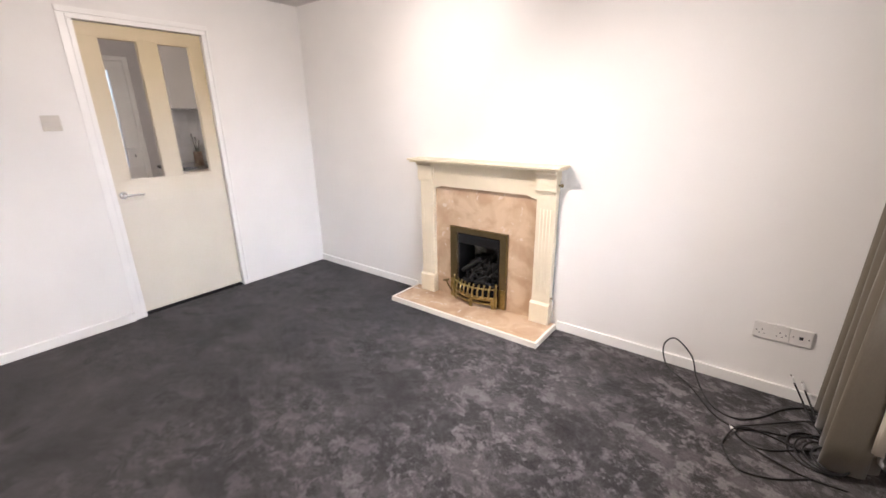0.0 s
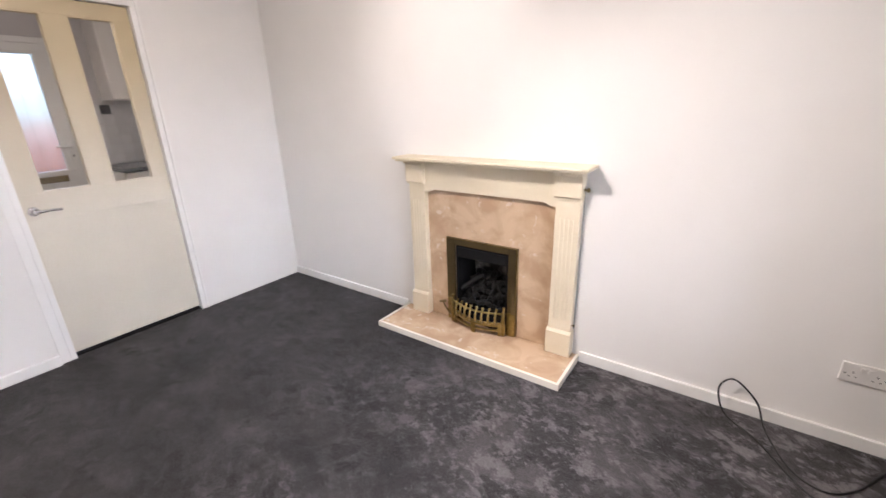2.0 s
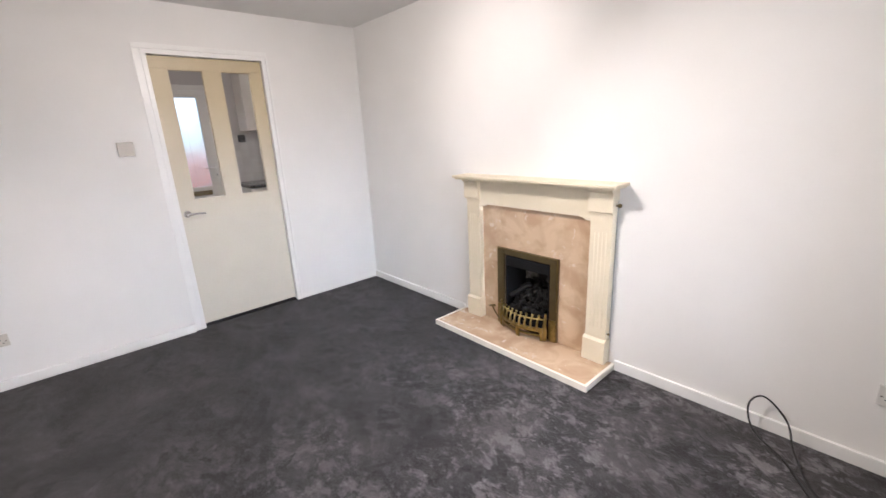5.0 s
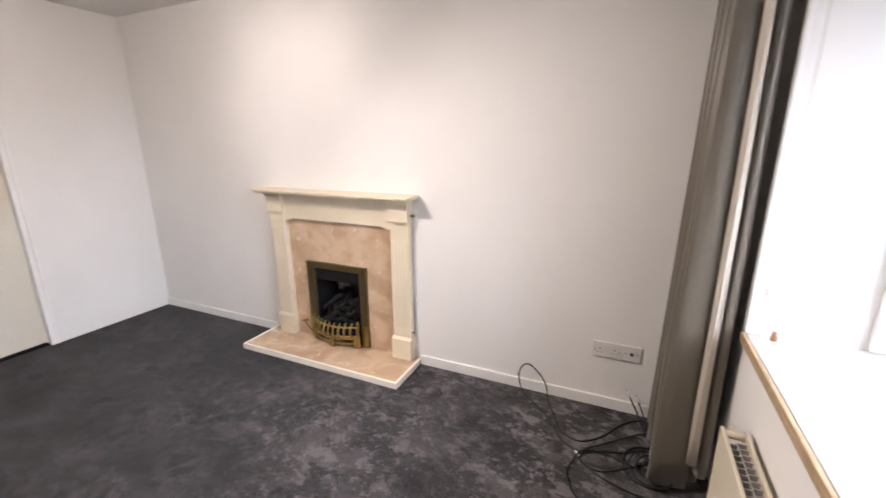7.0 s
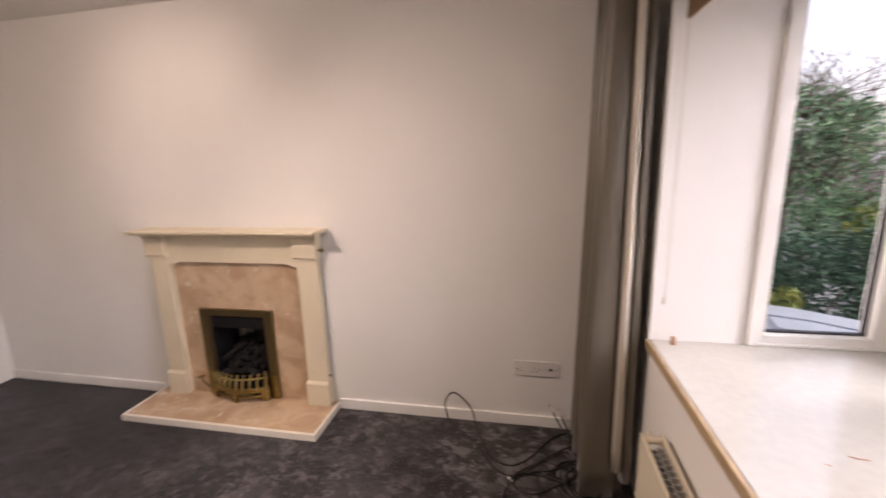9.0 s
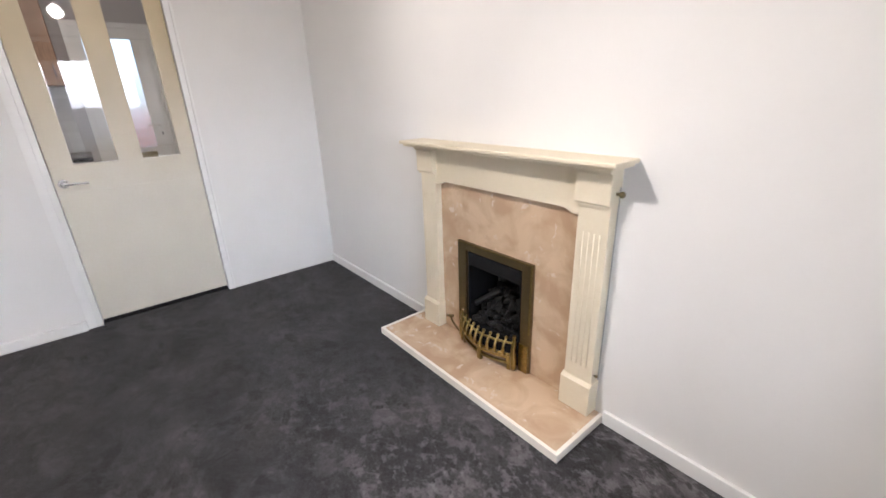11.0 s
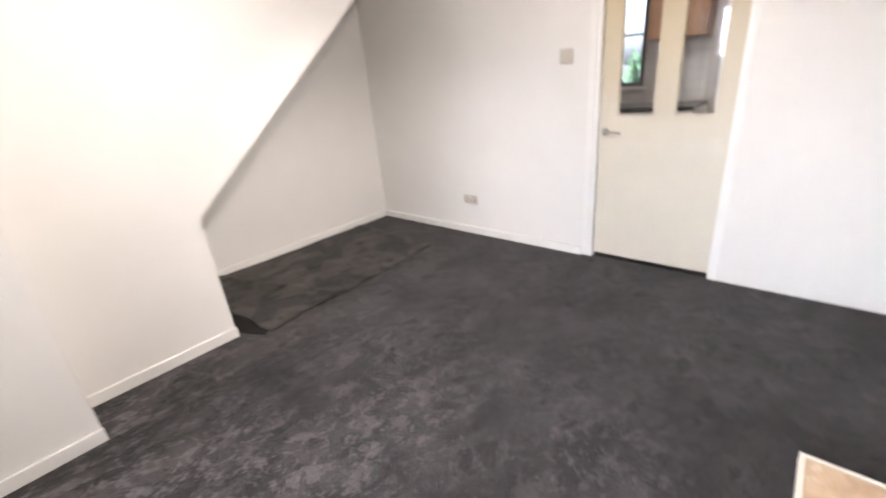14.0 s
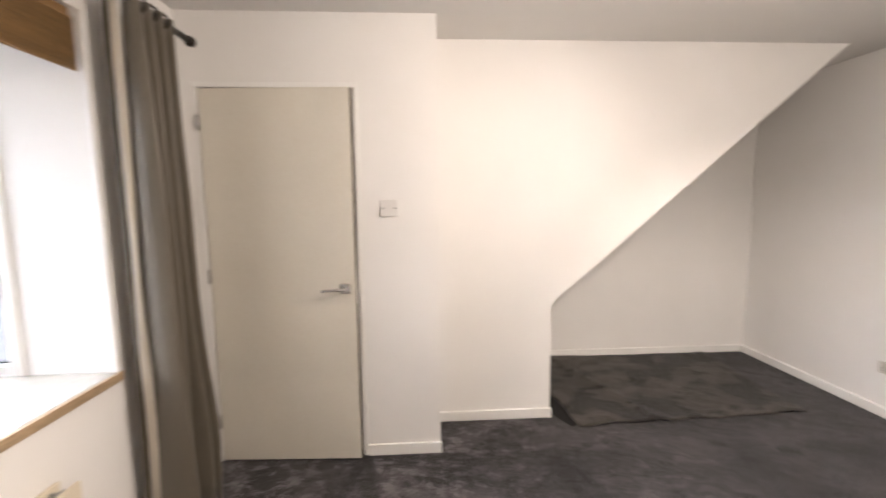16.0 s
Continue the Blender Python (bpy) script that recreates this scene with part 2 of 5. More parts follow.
let_through(CURTAIN, (0.20, 0.15, 0.09), 0.15)
let_through(LINING, (0.75, 0.68, 0.55), 0.35)
POLE = material("dark_bronze_pole", (0.045, 0.038, 0.032), 0.38, metal=0.7, vary=0.2, scale=20, bump=0.02)
BLIND = material("woven_wood_blind", (0.33, 0.195, 0.075), 0.5, vary=0.35, scale=10, fine=160, bump=0.3, stretch=(1, 0.15, 3))
UPVC = material("white_upvc", (0.80, 0.785, 0.745), 0.30, vary=0.04, scale=6, fine=60, bump=0.02)
SILL = material("yellowed_white_sill", (0.46, 0.45, 0.41), 0.07, coat=0.4, vary=0.05, scale=4, fine=40, bump=0.03)
NOSING = material("worn_wood_nosing", (0.47, 0.34, 0.20), 0.55, vary=0.3, scale=12, fine=110, bump=0.2, stretch=(1, 0.2, 1))
SEAL = material("black_rubber_seal", (0.02, 0.02, 0.022), 0.6)
GLASS = glass_material("window_glass")
BAYGLASS = glass_material("coated_bay_glass", ior=1.18)
FROSTED = glass_material("frosted_door_glass", 0.32, (0.90, 0.95, 0.97))
TRIM = material("off_white_hearth_trim", (0.84, 0.79, 0.70), 0.42, vary=0.06, scale=7, fine=90, bump=0.05)
RADIATOR = material("cream_radiator_enamel", (0.72, 0.65, 0.51), 0.35, vary=0.06, scale=6, bump=0.03)
FIN = material("shaded_grey_fin", (0.42, 0.41, 0.39), 0.5, vary=0.15, scale=20, bump=0.05)
CORK = material("cork", (0.45, 0.24, 0.12), 0.85, vary=0.35, scale=120, fine=300, bump=0.4)
KWALL = material("kitchen_wall_paint", (0.50, 0.475, 0.46), 0.7, vary=0.05, scale=3)
TILE = material("grey_white_tile", (0.62, 0.61, 0.60), 0.22, vary=0.08, scale=8, bump=0.02, random_tone=0.06)
KCAB = material("white_cabinet_front", (0.74, 0.70, 0.64), 0.35, vary=0.05, scale=5, bump=0.02)
KWOOD = material("brown_cabinet_side", (0.38, 0.215, 0.115), 0.45, vary=0.25, scale=7, fine=90, bump=0.1, stretch=(1, 1, 0.2))
WORKTOP = material("black_worktop", (0.025, 0.025, 0.028), 0.12, vary=0.3, scale=80, fine=300, bump=0.02)
KFLOOR = material("kitchen_vinyl", (0.33, 0.27, 0.21), 0.4, vary=0.2, scale=5)
DARKFRAME = material("dark_window_frame", (0.035, 0.036, 0.042), 0.4, vary=0.2, scale=10)
BROWNPOT = material("brown_kitchenware", (0.16, 0.08, 0.05), 0.4, vary=0.3, scale=20)
GROUND = material("grey_paving_ground", (0.17, 0.168, 0.165), 0.9, vary=0.35, scale=0.7, fine=60, bump=0.3)
ASPHALT = material("asphalt", (0.055, 0.055, 0.058), 0.9, vary=0.3, scale=1.2, fine=120, bump=0.4)
CONCRETE = material("pale_concrete_panel", (0.50, 0.45, 0.41), 0.9, vary=0.2, scale=2, fine=80, bump=0.2, random_tone=0.08)
BRICKRED = material("red_brick", (0.33, 0.135, 0.09), 0.85, vary=0.4, scale=8, fine=90, bump=0.3, random_tone=0.2)
MORTAR = material("mortar", (0.36, 0.33, 0.29), 0.95, vary=0.2, scale=10)
ROOF = material("slate_roof", (0.12, 0.115, 0.12), 0.8, vary=0.3, scale=3)
BINLID = material("pale_bin_lid_plastic", (0.27, 0.30, 0.33), 0.38, vary=0.1, scale=6)
BINGREY = material("grey_bin_plastic", (0.30, 0.315, 0.335), 0.45, vary=0.1, scale=6)
BINDARK = material("dark_bin_plastic", (0.012, 0.013, 0.015), 0.7, spec=0.2, vary=0.2, scale=6)
BARK = material("bark", (0.13, 0.095, 0.07), 0.9, vary=0.4, scale=12, fine=90, bump=0.6)


def leaf_material(name, a, b):
    mat = bpy.data.materials.new(name)
    mat.use_nodes = True
    n, l = mat.node_tree.nodes, mat.node_tree.links
    p = n["Principled BSDF"]
    p.inputs["Roughness"].default_value, p.inputs["Specular IOR Level"].default_value = 0.75, 0.15
    geo, ramp = n.new("ShaderNodeNewGeometry"), n.new("ShaderNodeValToRGB")
    ramp.color_ramp.elements[0].color, ramp.color_ramp.elements[1].color = (*a, 1), (*b, 1)
    l.new(geo.outputs["Random Per Island"], ramp.inputs[0])
    l.new(ramp.outputs[0], p.inputs["Base Color"])
    return mat


LEAF = leaf_material("green_leaves", (0.065, 0.140, 0.072), (0.23, 0.35, 0.185))
LEAFDARK = leaf_material("dark_evergreen_leaves", (0.018, 0.046, 0.030), (0.07, 0.135, 0.075))
LEAFYELLOW = leaf_material("yellow_green_leaves", (0.07, 0.12, 0.03), (0.24, 0.24, 0.06))

# ---- mesh helpers ----


def box(bm, x0, x1, y0, y1, z0, z1, bevel=0.0, m=None):
    made = bmesh.ops.create_cube(bm, size=1.0)["verts"]
    for v in made:
        v.co = Vector(((x0 + x1) / 2 + v.co.x * (x1 - x0), (y0 + y1) / 2 + v.co.y * (y1 - y0), (z0 + z1) / 2 + v.co.z * (z1 - z0)))
    if bevel:
        edges = {e for v in made for e in v.link_edges}
        made = bmesh.ops.bevel(bm, geom=list(edges), offset=bevel, segments=2, affect="EDGES", profile=0.6)["verts"]
    if m:
        bmesh.ops.transform(bm, matrix=m, verts=list({v for v in made if v.is_valid}))


def boxes(*rows, bevel=0.0):
    bm = bmesh.new()
    for r in rows:
        box(bm, *r, bevel=bevel)
    return bm


def prism(bm, outline, axis, a, b):
    """An outline of (u, v) pulled along an axis: 'y' takes (x, z), 'x' takes (y, z), 'z' takes (x, y)."""
    def at(u, v, w):
        return {"y": (u, w, v), "x": (w, u, v), "z": (u, v, w)}[axis]
    lo = [bm.verts.new(at(u, v, a)) for u, v in outline]
    hi = [bm.verts.new(at(u, v, b)) for u, v in outline]
    bm.faces.new(lo)
    bm.faces.new(hi[::-1])
    for i in range(len(lo)):
        j = (i + 1) % len(lo)
        bm.faces.new((lo[i], hi[i], hi[j], lo[j]))
    bmesh.ops.recalc_face_normals(bm, faces=bm.faces)


def spline(points, steps=8):
    """A smooth line through points (Catmull-Rom)."""
    p = [Vector(q) for q in points]
    p = [2 * p[0] - p[1]] + p + [2 * p[-1] - p[-2]]
    out = []
    for i in range(1, len(p) - 2):
        for k in range(steps):
            t = k / steps
            out.append(0.5 * (2 * p[i] + (p[i + 1] - p[i - 1]) * t + (2 * p[i - 1] - 5 * p[i] + 4 * p[i + 1] - p[i + 2]) * t * t + (3 * p[i] - p[i - 1] - 3 * p[i + 1] + p[i + 2]) * t ** 3))
    return out + [p[-2]]


def tube(bm, line, radius, sides=8):
    """A round bar along a line; radius may be a number or one per point."""
    line = [Vector(q) for q in line]
    rings, side = [], None
    for i, q in enumerate(line):
        way = (line[min(i + 1, len(line) - 1)] - line[max(i - 1, 0)]).normalized()
        if side is None:
            side = way.orthogonal().normalized()
        side = (side - way * side.dot(way)).normalized()
        up = way.cross(side)
        r = radius[i] if isinstance(radius, (list, tuple)) else radius
        rings.append([bm.verts.new(q + r * (math.cos(a) * side + math.sin(a) * up)) for a in (2 * math.pi * k / sides for k in range(sides))])
    for a, b in zip(rings, rings[1:]):
        for k in range(sides):
            bm.faces.new((a[k], a[(k + 1) % sides], b[(k + 1) % sides], b[k])).smooth = True
    bm.faces.new(rings[0][::-1])
    bm.faces.new(rings[-1])


def lathe(bm, profile, m, sides=16):
    """A profile of (radius, height) turned round its own z axis, then put at m."""
    rings = [[bm.verts.new(m @ Vector((r * math.cos(a), r * math.sin(a), h))) for a in (2 * math.pi * k / sides for k in range(sides))] for r, h in profile]
    for a, b in zip(rings, rings[1:]):
        for k in range(sides):
            bm.faces.new((a[k], a[(k + 1) % sides], b[(k + 1) % sides], b[k])).smooth = True
    bm.faces.new(rings[0][::-1])
    bm.faces.new(rings[-1])


def part(name, bm, mat, parent=None, label="", kind=""):
    me = bpy.data.meshes.new(name)
    bmesh.ops.recalc_face_normals(bm, faces=bm.faces)
    bm.to_mesh(me)
    bm.free()
    me.materials.append(mat)
    ob = new(name, me)
    if parent:
        ob.parent = parent
        ob.matrix_parent_inverse = parent.matrix_basis.inverted()
    return tagged(ob, label=label, kind=kind)


def thing(name, at, label, category, group="", kind=""):
    ob = new(name)
    ob.empty_display_size = 0.05
    ob.location = at
    ob.matrix_basis = Matrix.Translation(at)
    return tagged(ob, label, category, group, kind)


def structure(name, bm, mat, label, category):
    return tagged(part(name, bm, mat), label, category, kind="structure")


# ---- large structure ----
WX, EX, NY, CZ = -3.272, 0.90, 2.60, 2.358     # west, east and north wall faces, ceiling
BUMP, STAIR, BACK = -0.015, -0.345, -1.375     # faces of the south walls, near to far
BX = 1.68                                       # inner face of the bay's front window
BY0, BY1 = 0.585, 2.09                          # cheeks of the bay
HEAD = 2.10
SILLZ = 0.769

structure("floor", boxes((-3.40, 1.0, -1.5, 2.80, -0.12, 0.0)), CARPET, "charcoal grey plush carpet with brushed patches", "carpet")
structure("ceiling", boxes((-3.42, 1.05, -1.5, 2.85, CZ, CZ + 0.12)), CEIL, "plain white painted ceiling", "ceiling")
FX0, FX1, FZ = -1.515, -1.145, 0.575            # the opening for the fire
structure("wall_north", boxes((-3.42, FX0, NY, NY + 0.28, -0.12, CZ), (FX1, 1.02, NY, NY + 0.28, -0.12, CZ), (FX0, FX1, NY, NY + 0.28, FZ, CZ), (FX0, FX1, NY, NY + 0.28, -0.12, 0.036), (FX0, FX1, NY + 0.25, NY + 0.28, 0.036, FZ)), WALL, "white painted chimney wall", "wall")
D0, D1, DH, DK = 0.972, 1.734, 1.99, 2.022                 # the kitchen door's leaf
structure("wall_west", boxes((WX - 0.10, WX, -1.5, D0 - 0.03, -0.12, CZ), (WX - 0.10, WX, D1 + 0.03, NY, -0.12, CZ), (WX - 0.10, WX, D0 - 0.03, D1 + 0.03, DK + 0.03, CZ)), WALL, "white painted wall with a glazed door", "wall")
structure("wall_east", boxes((EX, EX + 0.12, BY1, NY, -0.12, CZ), (EX, EX + 0.12, -1.5, BY0, -0.12, CZ), (EX, EX + 0.12, BY0, BY1, -0.12, SILLZ - 0.034), (EX, EX + 0.12, BY0, BY1, HEAD, CZ)), WALL, "white painted wall with the bay opening", "wall")
S0, S1 = 0.044, 0.806                           # the hall door's leaf
structure("wall_south", boxes((-0.39, S0 - 0.028, BUMP - 0.10, BUMP, -0.12, CZ), (S1 + 0.028, EX, BUMP - 0.10, BUMP, -0.12, CZ), (S0 - 0.028, S1 + 0.028, BUMP - 0.10, BUMP, DH + 0.03, CZ), (-0.39, -0.30, STAIR, BUMP - 0.10, -0.12, CZ)), WALL, "white painted wall round the hall door", "wall")
bm = bmesh.new()
prism(bm, [(-0.30, -0.12), (-0.30, CZ), (-2.965, CZ), (-1.122, 0.758), (-1.122, -0.12)], "y", STAIR - 0.09, STAIR)
structure("wall_stairs", bm, WALL, "white painted wall with the sloping underside of stairs", "wall")
bm = bmesh.new()
prism(bm, [(-1.122, -0.12), (-1.122, 0.758), (-2.965, CZ), (-2.80, CZ), (-1.03, 0.83), (-1.03, -0.12)], "y", BACK, STAIR - 0.09)
structure("wall_stair_soffit", bm, WALL, "sloping underside of the stairs over the alcove", "wall")
structure("wall_alcove", boxes((WX, 1.02, BACK - 0.1, BACK, -0.12, CZ)), WALL, "white painted back wall of the alcove", "wall")

# bay: cheeks, roof and base
structure("wall_bay_north", boxes((EX + 0.12, 1.225, BY1, BY1 + 0.10, -0.7, HEAD + 0.1), (1.225, 1.80, BY1, BY1 + 0.10, -0.7, SILLZ - 0.02)), WALL, "white painted cheek of the bay", "wall")
structure("wall_bay_south", boxes((EX + 0.12, 1.225, BY0 - 0.10, BY0, -0.7, HEAD + 0.1), (1.225, 1.80, BY0 - 0.10, BY0, -0.7, SILLZ - 0.02)), WALL, "white painted cheek of the bay", "wall")
structure("wall_bay_front", boxes((BX, BX + 0.12, BY0, BY1, -0.7, SILLZ - 0.02)), WALL, "low wall under the bay window", "wall")
structure("ceiling_bay", boxes((EX + 0.12, 1.85, BY0 - 0.14, BY1 + 0.14, HEAD + 0.002, HEAD + 0.15)), CEIL, "white painted ceiling of the bay", "ceiling")


def skirting(name, rows, label="white gloss painted skirting board"):
    bm = bmesh.new()
    for r in rows:
        box(bm, *r, bevel=0.004)
    return structure(name, bm, GLOSS, label, "skirting")


K = 0.064
skirting("baseboard_north", [(WX + 0.002, -1.952, NY - 0.016, NY, 0, K), (-0.688, EX, NY - 0.016, NY, 0, K)])
skirting("baseboard_west", [(WX, WX + 0.024, BACK + 0.016, D0 - 0.077, 0, K)])
skirting("baseboard_alcove", [(WX, -1.125, BACK, BACK + 0.016, 0, K)])
skirting("baseboard_stairs", [(-1.13, -0.39, STAIR, STAIR + 0.016, 0, K)])
skirting("baseboard_south", [(-0.395, S0 - 0.03, BUMP, BUMP + 0.016, 0, K)])

# the space behind the hall door
structure("wall_hall", boxes((-0.30, -0.25, BACK, BUMP - 0.1, -0.12, CZ)), KWALL, "plain wall of the hall", "wall")

# ---- doors ----


def lever_handle(parent, at, out, along, rose="round"):
    """A chrome lever on a rose. out: away from the door; along: the way the lever points."""
    out, along = Vector(out), Vector(along)
    at = Vector(at)
    turn = out.to_track_quat("Z", "Y").to_matrix().to_4x4()
    bm = bmesh.new()
    if rose == "round":
        lathe(bm, [(0.024, 0), (0.026, 0.002), (0.026, 0.007), (0.022, 0.010)], Matrix.Translation(at) @ turn, 20)
    else:
        box(bm, -0.026, 0.026, -0.026, 0.026, 0, 0.009, bevel=0.003, m=Matrix.Translation(at) @ turn)
    handle = part("handle", bm, CHROME, parent, "brushed chrome lever handle")
    bm = bmesh.new()
    line = spline([at + out * 0.008, at + out * 0.034, at + out * 0.047 + along * 0.014, at + out * 0.048 + along * 0.06, at + out * 0.043 + along * 0.115 - Vector((0, 0, 0.004))], 6)
    tube(bm, line, [0.010] * 8 + [0.0095] * 8 + [0.0075] * (len(line) - 16), 10)
    part("lever", bm, CHROME, handle)
    return handle


def kitchen_door():
    door = thing("door_1", (WX - 0.02, (D0 + D1) / 2, 0), "closed cream painted door with two tall glazed panes", "door", kind="structure")
    f, b = WX - 0.031, WX - 0.071
    g = [(1.080, 1.312), (1.424, 1.648)]
    z0, z1 = 1.010, 1.942
    part("lower_panel", boxes((b, f, D0 + 0.003, D1 - 0.003, 0.026, z0), bevel=0.002), GRADED, door, "flat cream painted lower panel")
    part("cover_sheet", boxes((f, f + 0.003, D0 + 0.012, D1 - 0.012, 0.085, 0.862), bevel=0.001), GRADED, door)
    part("top_rail", boxes((b, f, D0 + 0.003, D1 - 0.003, z1, DK), bevel=0.002), GRADED, door, "tan cream top rail")
    part("stile", boxes((b, f, D0 + 0.003, g[0][0], z0, z1), bevel=0.001), GRADED, door)
    part("stile", boxes((b, f, g[0][1], g[1][0], z0, z1), bevel=0.001), GRADED, door)
    part("stile", boxes((b, f, g[1][1], D1 - 0.003, z0, z1), bevel=0.001), GRADED, door)
    for a, c in g:
        pane = part("pane", boxes((WX - 0.053, WX - 0.049, a, c, z0, z1)), GLASS, door, "clear glass pane")
        pane.visible_shadow = False
        for s in (f - 0.012, b):
            part("glazing_bead", boxes((s + 0.001, s + 0.012, a, a + 0.008, z0, z1), (s + 0.001, s + 0.012, c - 0.008, c, z0, z1), (s + 0.001, s + 0.012, a + 0.008, c - 0.008, z0, z0 + 0.008), (s + 0.001, s + 0.012, a + 0.008, c - 0.008, z1 - 0.008, z1)), GRADED, door)
    lever_handle(door, (f, D0 + 0.045, 0.918), (1, 0, 0), (0, 1, 0.0))
    # lining and thin architrave
    part("door_frame", boxes((WX - 0.105, WX + 0.004, D0 - 0.03, D0, 0, DK + 0.004), (WX - 0.105, WX + 0.004, D1, D1 + 0.03, 0, DK + 0.004), (WX - 0.105, WX + 0.004, D0 - 0.03, D1 + 0.03, DK + 0.004, DK + 0.034), bevel=0.003), GLOSS, door, "white gloss door lining")
    part("architrave", boxes((WX - 0.002, WX + 0.005, D0 - 0.075, D0 - 0.031, 0, DK + 0.034), bevel=0.002), GLOSS, door)
    part("architrave", boxes((WX - 0.002, WX + 0.009, D1 + 0.031, D1 + 0.046, 0, DK + 0.034), bevel=0.003), GLOSS, door)
    part("architrave", boxes((WX - 0.002, WX + 0.007, D0 - 0.075, D1 + 0.046, DK + 0.035, DK + 0.068), bevel=0.002), GLOSS, door)
    # black strip colours in the shade of the gap below the leaf
    part("gap_shade_strip", boxes((WX - 0.10, WX - 0.030, D0, D1, -0.001, 0.009)), BLACK, door, "black strip for the shade in the gap under the door")
    return door


def hall_door():
    door = thing("door_2", (S1, BUMP, 0), "flush cream door standing slightly ajar", "door", kind="structure")
    swing = pose(S1 - 0.004, BUMP - 0.004, 0, 0, 0, -3.0)
    w = S1 - S0 - 0.008
    bm = bmesh.new()
    box(bm, -w, 0, -0.022, 0.016, 0.012, DH - 0.004, bevel=0.0015, m=swing)
    leaf = part("leaf", bm, DOOR, door, "flush cream painted leaf")
    # dark strip on the latch side: the edge's shade put into its colour
    bm = bmesh.new()
    box(bm, -w - 0.003, -w + 0.0005, -0.020, 0.014, 0.014, DH - 0.006, m=swing)
    part("leaf_edge", bm, SHADE_EDGE, leaf, "leaf edge coloured dark for its shade")
    at = swing @ Vector((-w + 0.055, 0.016, 0.965))
    lever_handle(door, at, (0, 1, 0), (1, 0, 0), rose="square")
    bm = bmesh.new()
    box(bm, -w - 0.0045, -w - 0.002, -0.012, 0.010, 0.88, 1.06, m=swing)
    part("latch_plate", bm, CHROME, leaf)
    part("door_frame", boxes((S0 - 0.028, S0 - 0.003, BUMP - 0.102, BUMP + 0.006, 0, DH + 0.004), (S1 + 0.003, S1 + 0.028, BUMP - 0.102, BUMP + 0.006, 0, DH + 0.004), (S0 - 0.028, S1 + 0.028, BUMP - 0.102, BUMP + 0.006, DH + 0.004, DH + 0.03), bevel=0.002), GLOSS, door, "white painted door lining")
    part("door_stop", boxes((S0 - 0.003, S0 + 0.012, BUMP - 0.075, BUMP - 0.045, 0, DH + 0.004), (S1 - 0.012, S1 + 0.003, BUMP - 0.075, BUMP - 0.045, 0, DH + 0.004), (S0 + 0.012, S1 - 0.012, BUMP - 0.075, BUMP - 0.045, DH - 0.010, DH + 0.004)), GLOSS, door)
    for z in (0.2, 1.0, 1.78):
        bm = bmesh.new()
        tube(bm, [(S1 + 0.001, BUMP + 0.018, z), (S1 + 0.001, BUMP + 0.018, z + 0.075)], 0.006, 10)
        part("hinge", bm, CHROME, door)
    return door


kitchen_door()
hall_door()

# ---- fireplace ----
HX0, HX1, HY = -1.952, -0.690, 2.268
TOP = 0.038


def hearth():
    h = thing("hearth", (-1.32, 2.43, 0), "polished pink-beige marble hearth with a white timber edge", "hearth")
    part("slab", boxes((HX0 + 0.017, HX1 - 0.017, HY + 0.017, NY - 0.001, 0.0, TOP - 0.003), bevel=0.002), MARBLE, h, "polished pink-beige marble slab")
    bm = bmesh.new()
    prism(bm, [(HX0, HY), (HX1, HY), (HX1 - 0.016, HY + 0.016), (HX0 + 0.016, HY + 0.016)], "z", 0, TOP)
    part("edging", bm, TRIM, h, "off-white painted timber edging")
    for x0, x1 in ((HX0, HX0 + 0.016), (HX1 - 0.016, HX1)):
        bm = bmesh.new()
        c = x1 if x0 == HX0 else x0
        e = x0 if x0 == HX0 else x1
        prism(bm, [(e, HY), (c, HY + 0.016), (c, NY - 0.001), (e, NY - 0.001)], "z", 0, TOP)
        part("edging", bm, TRIM, h)
    return h


LEGS = ((-1.850, -1.728), (-0.866, -0.737))


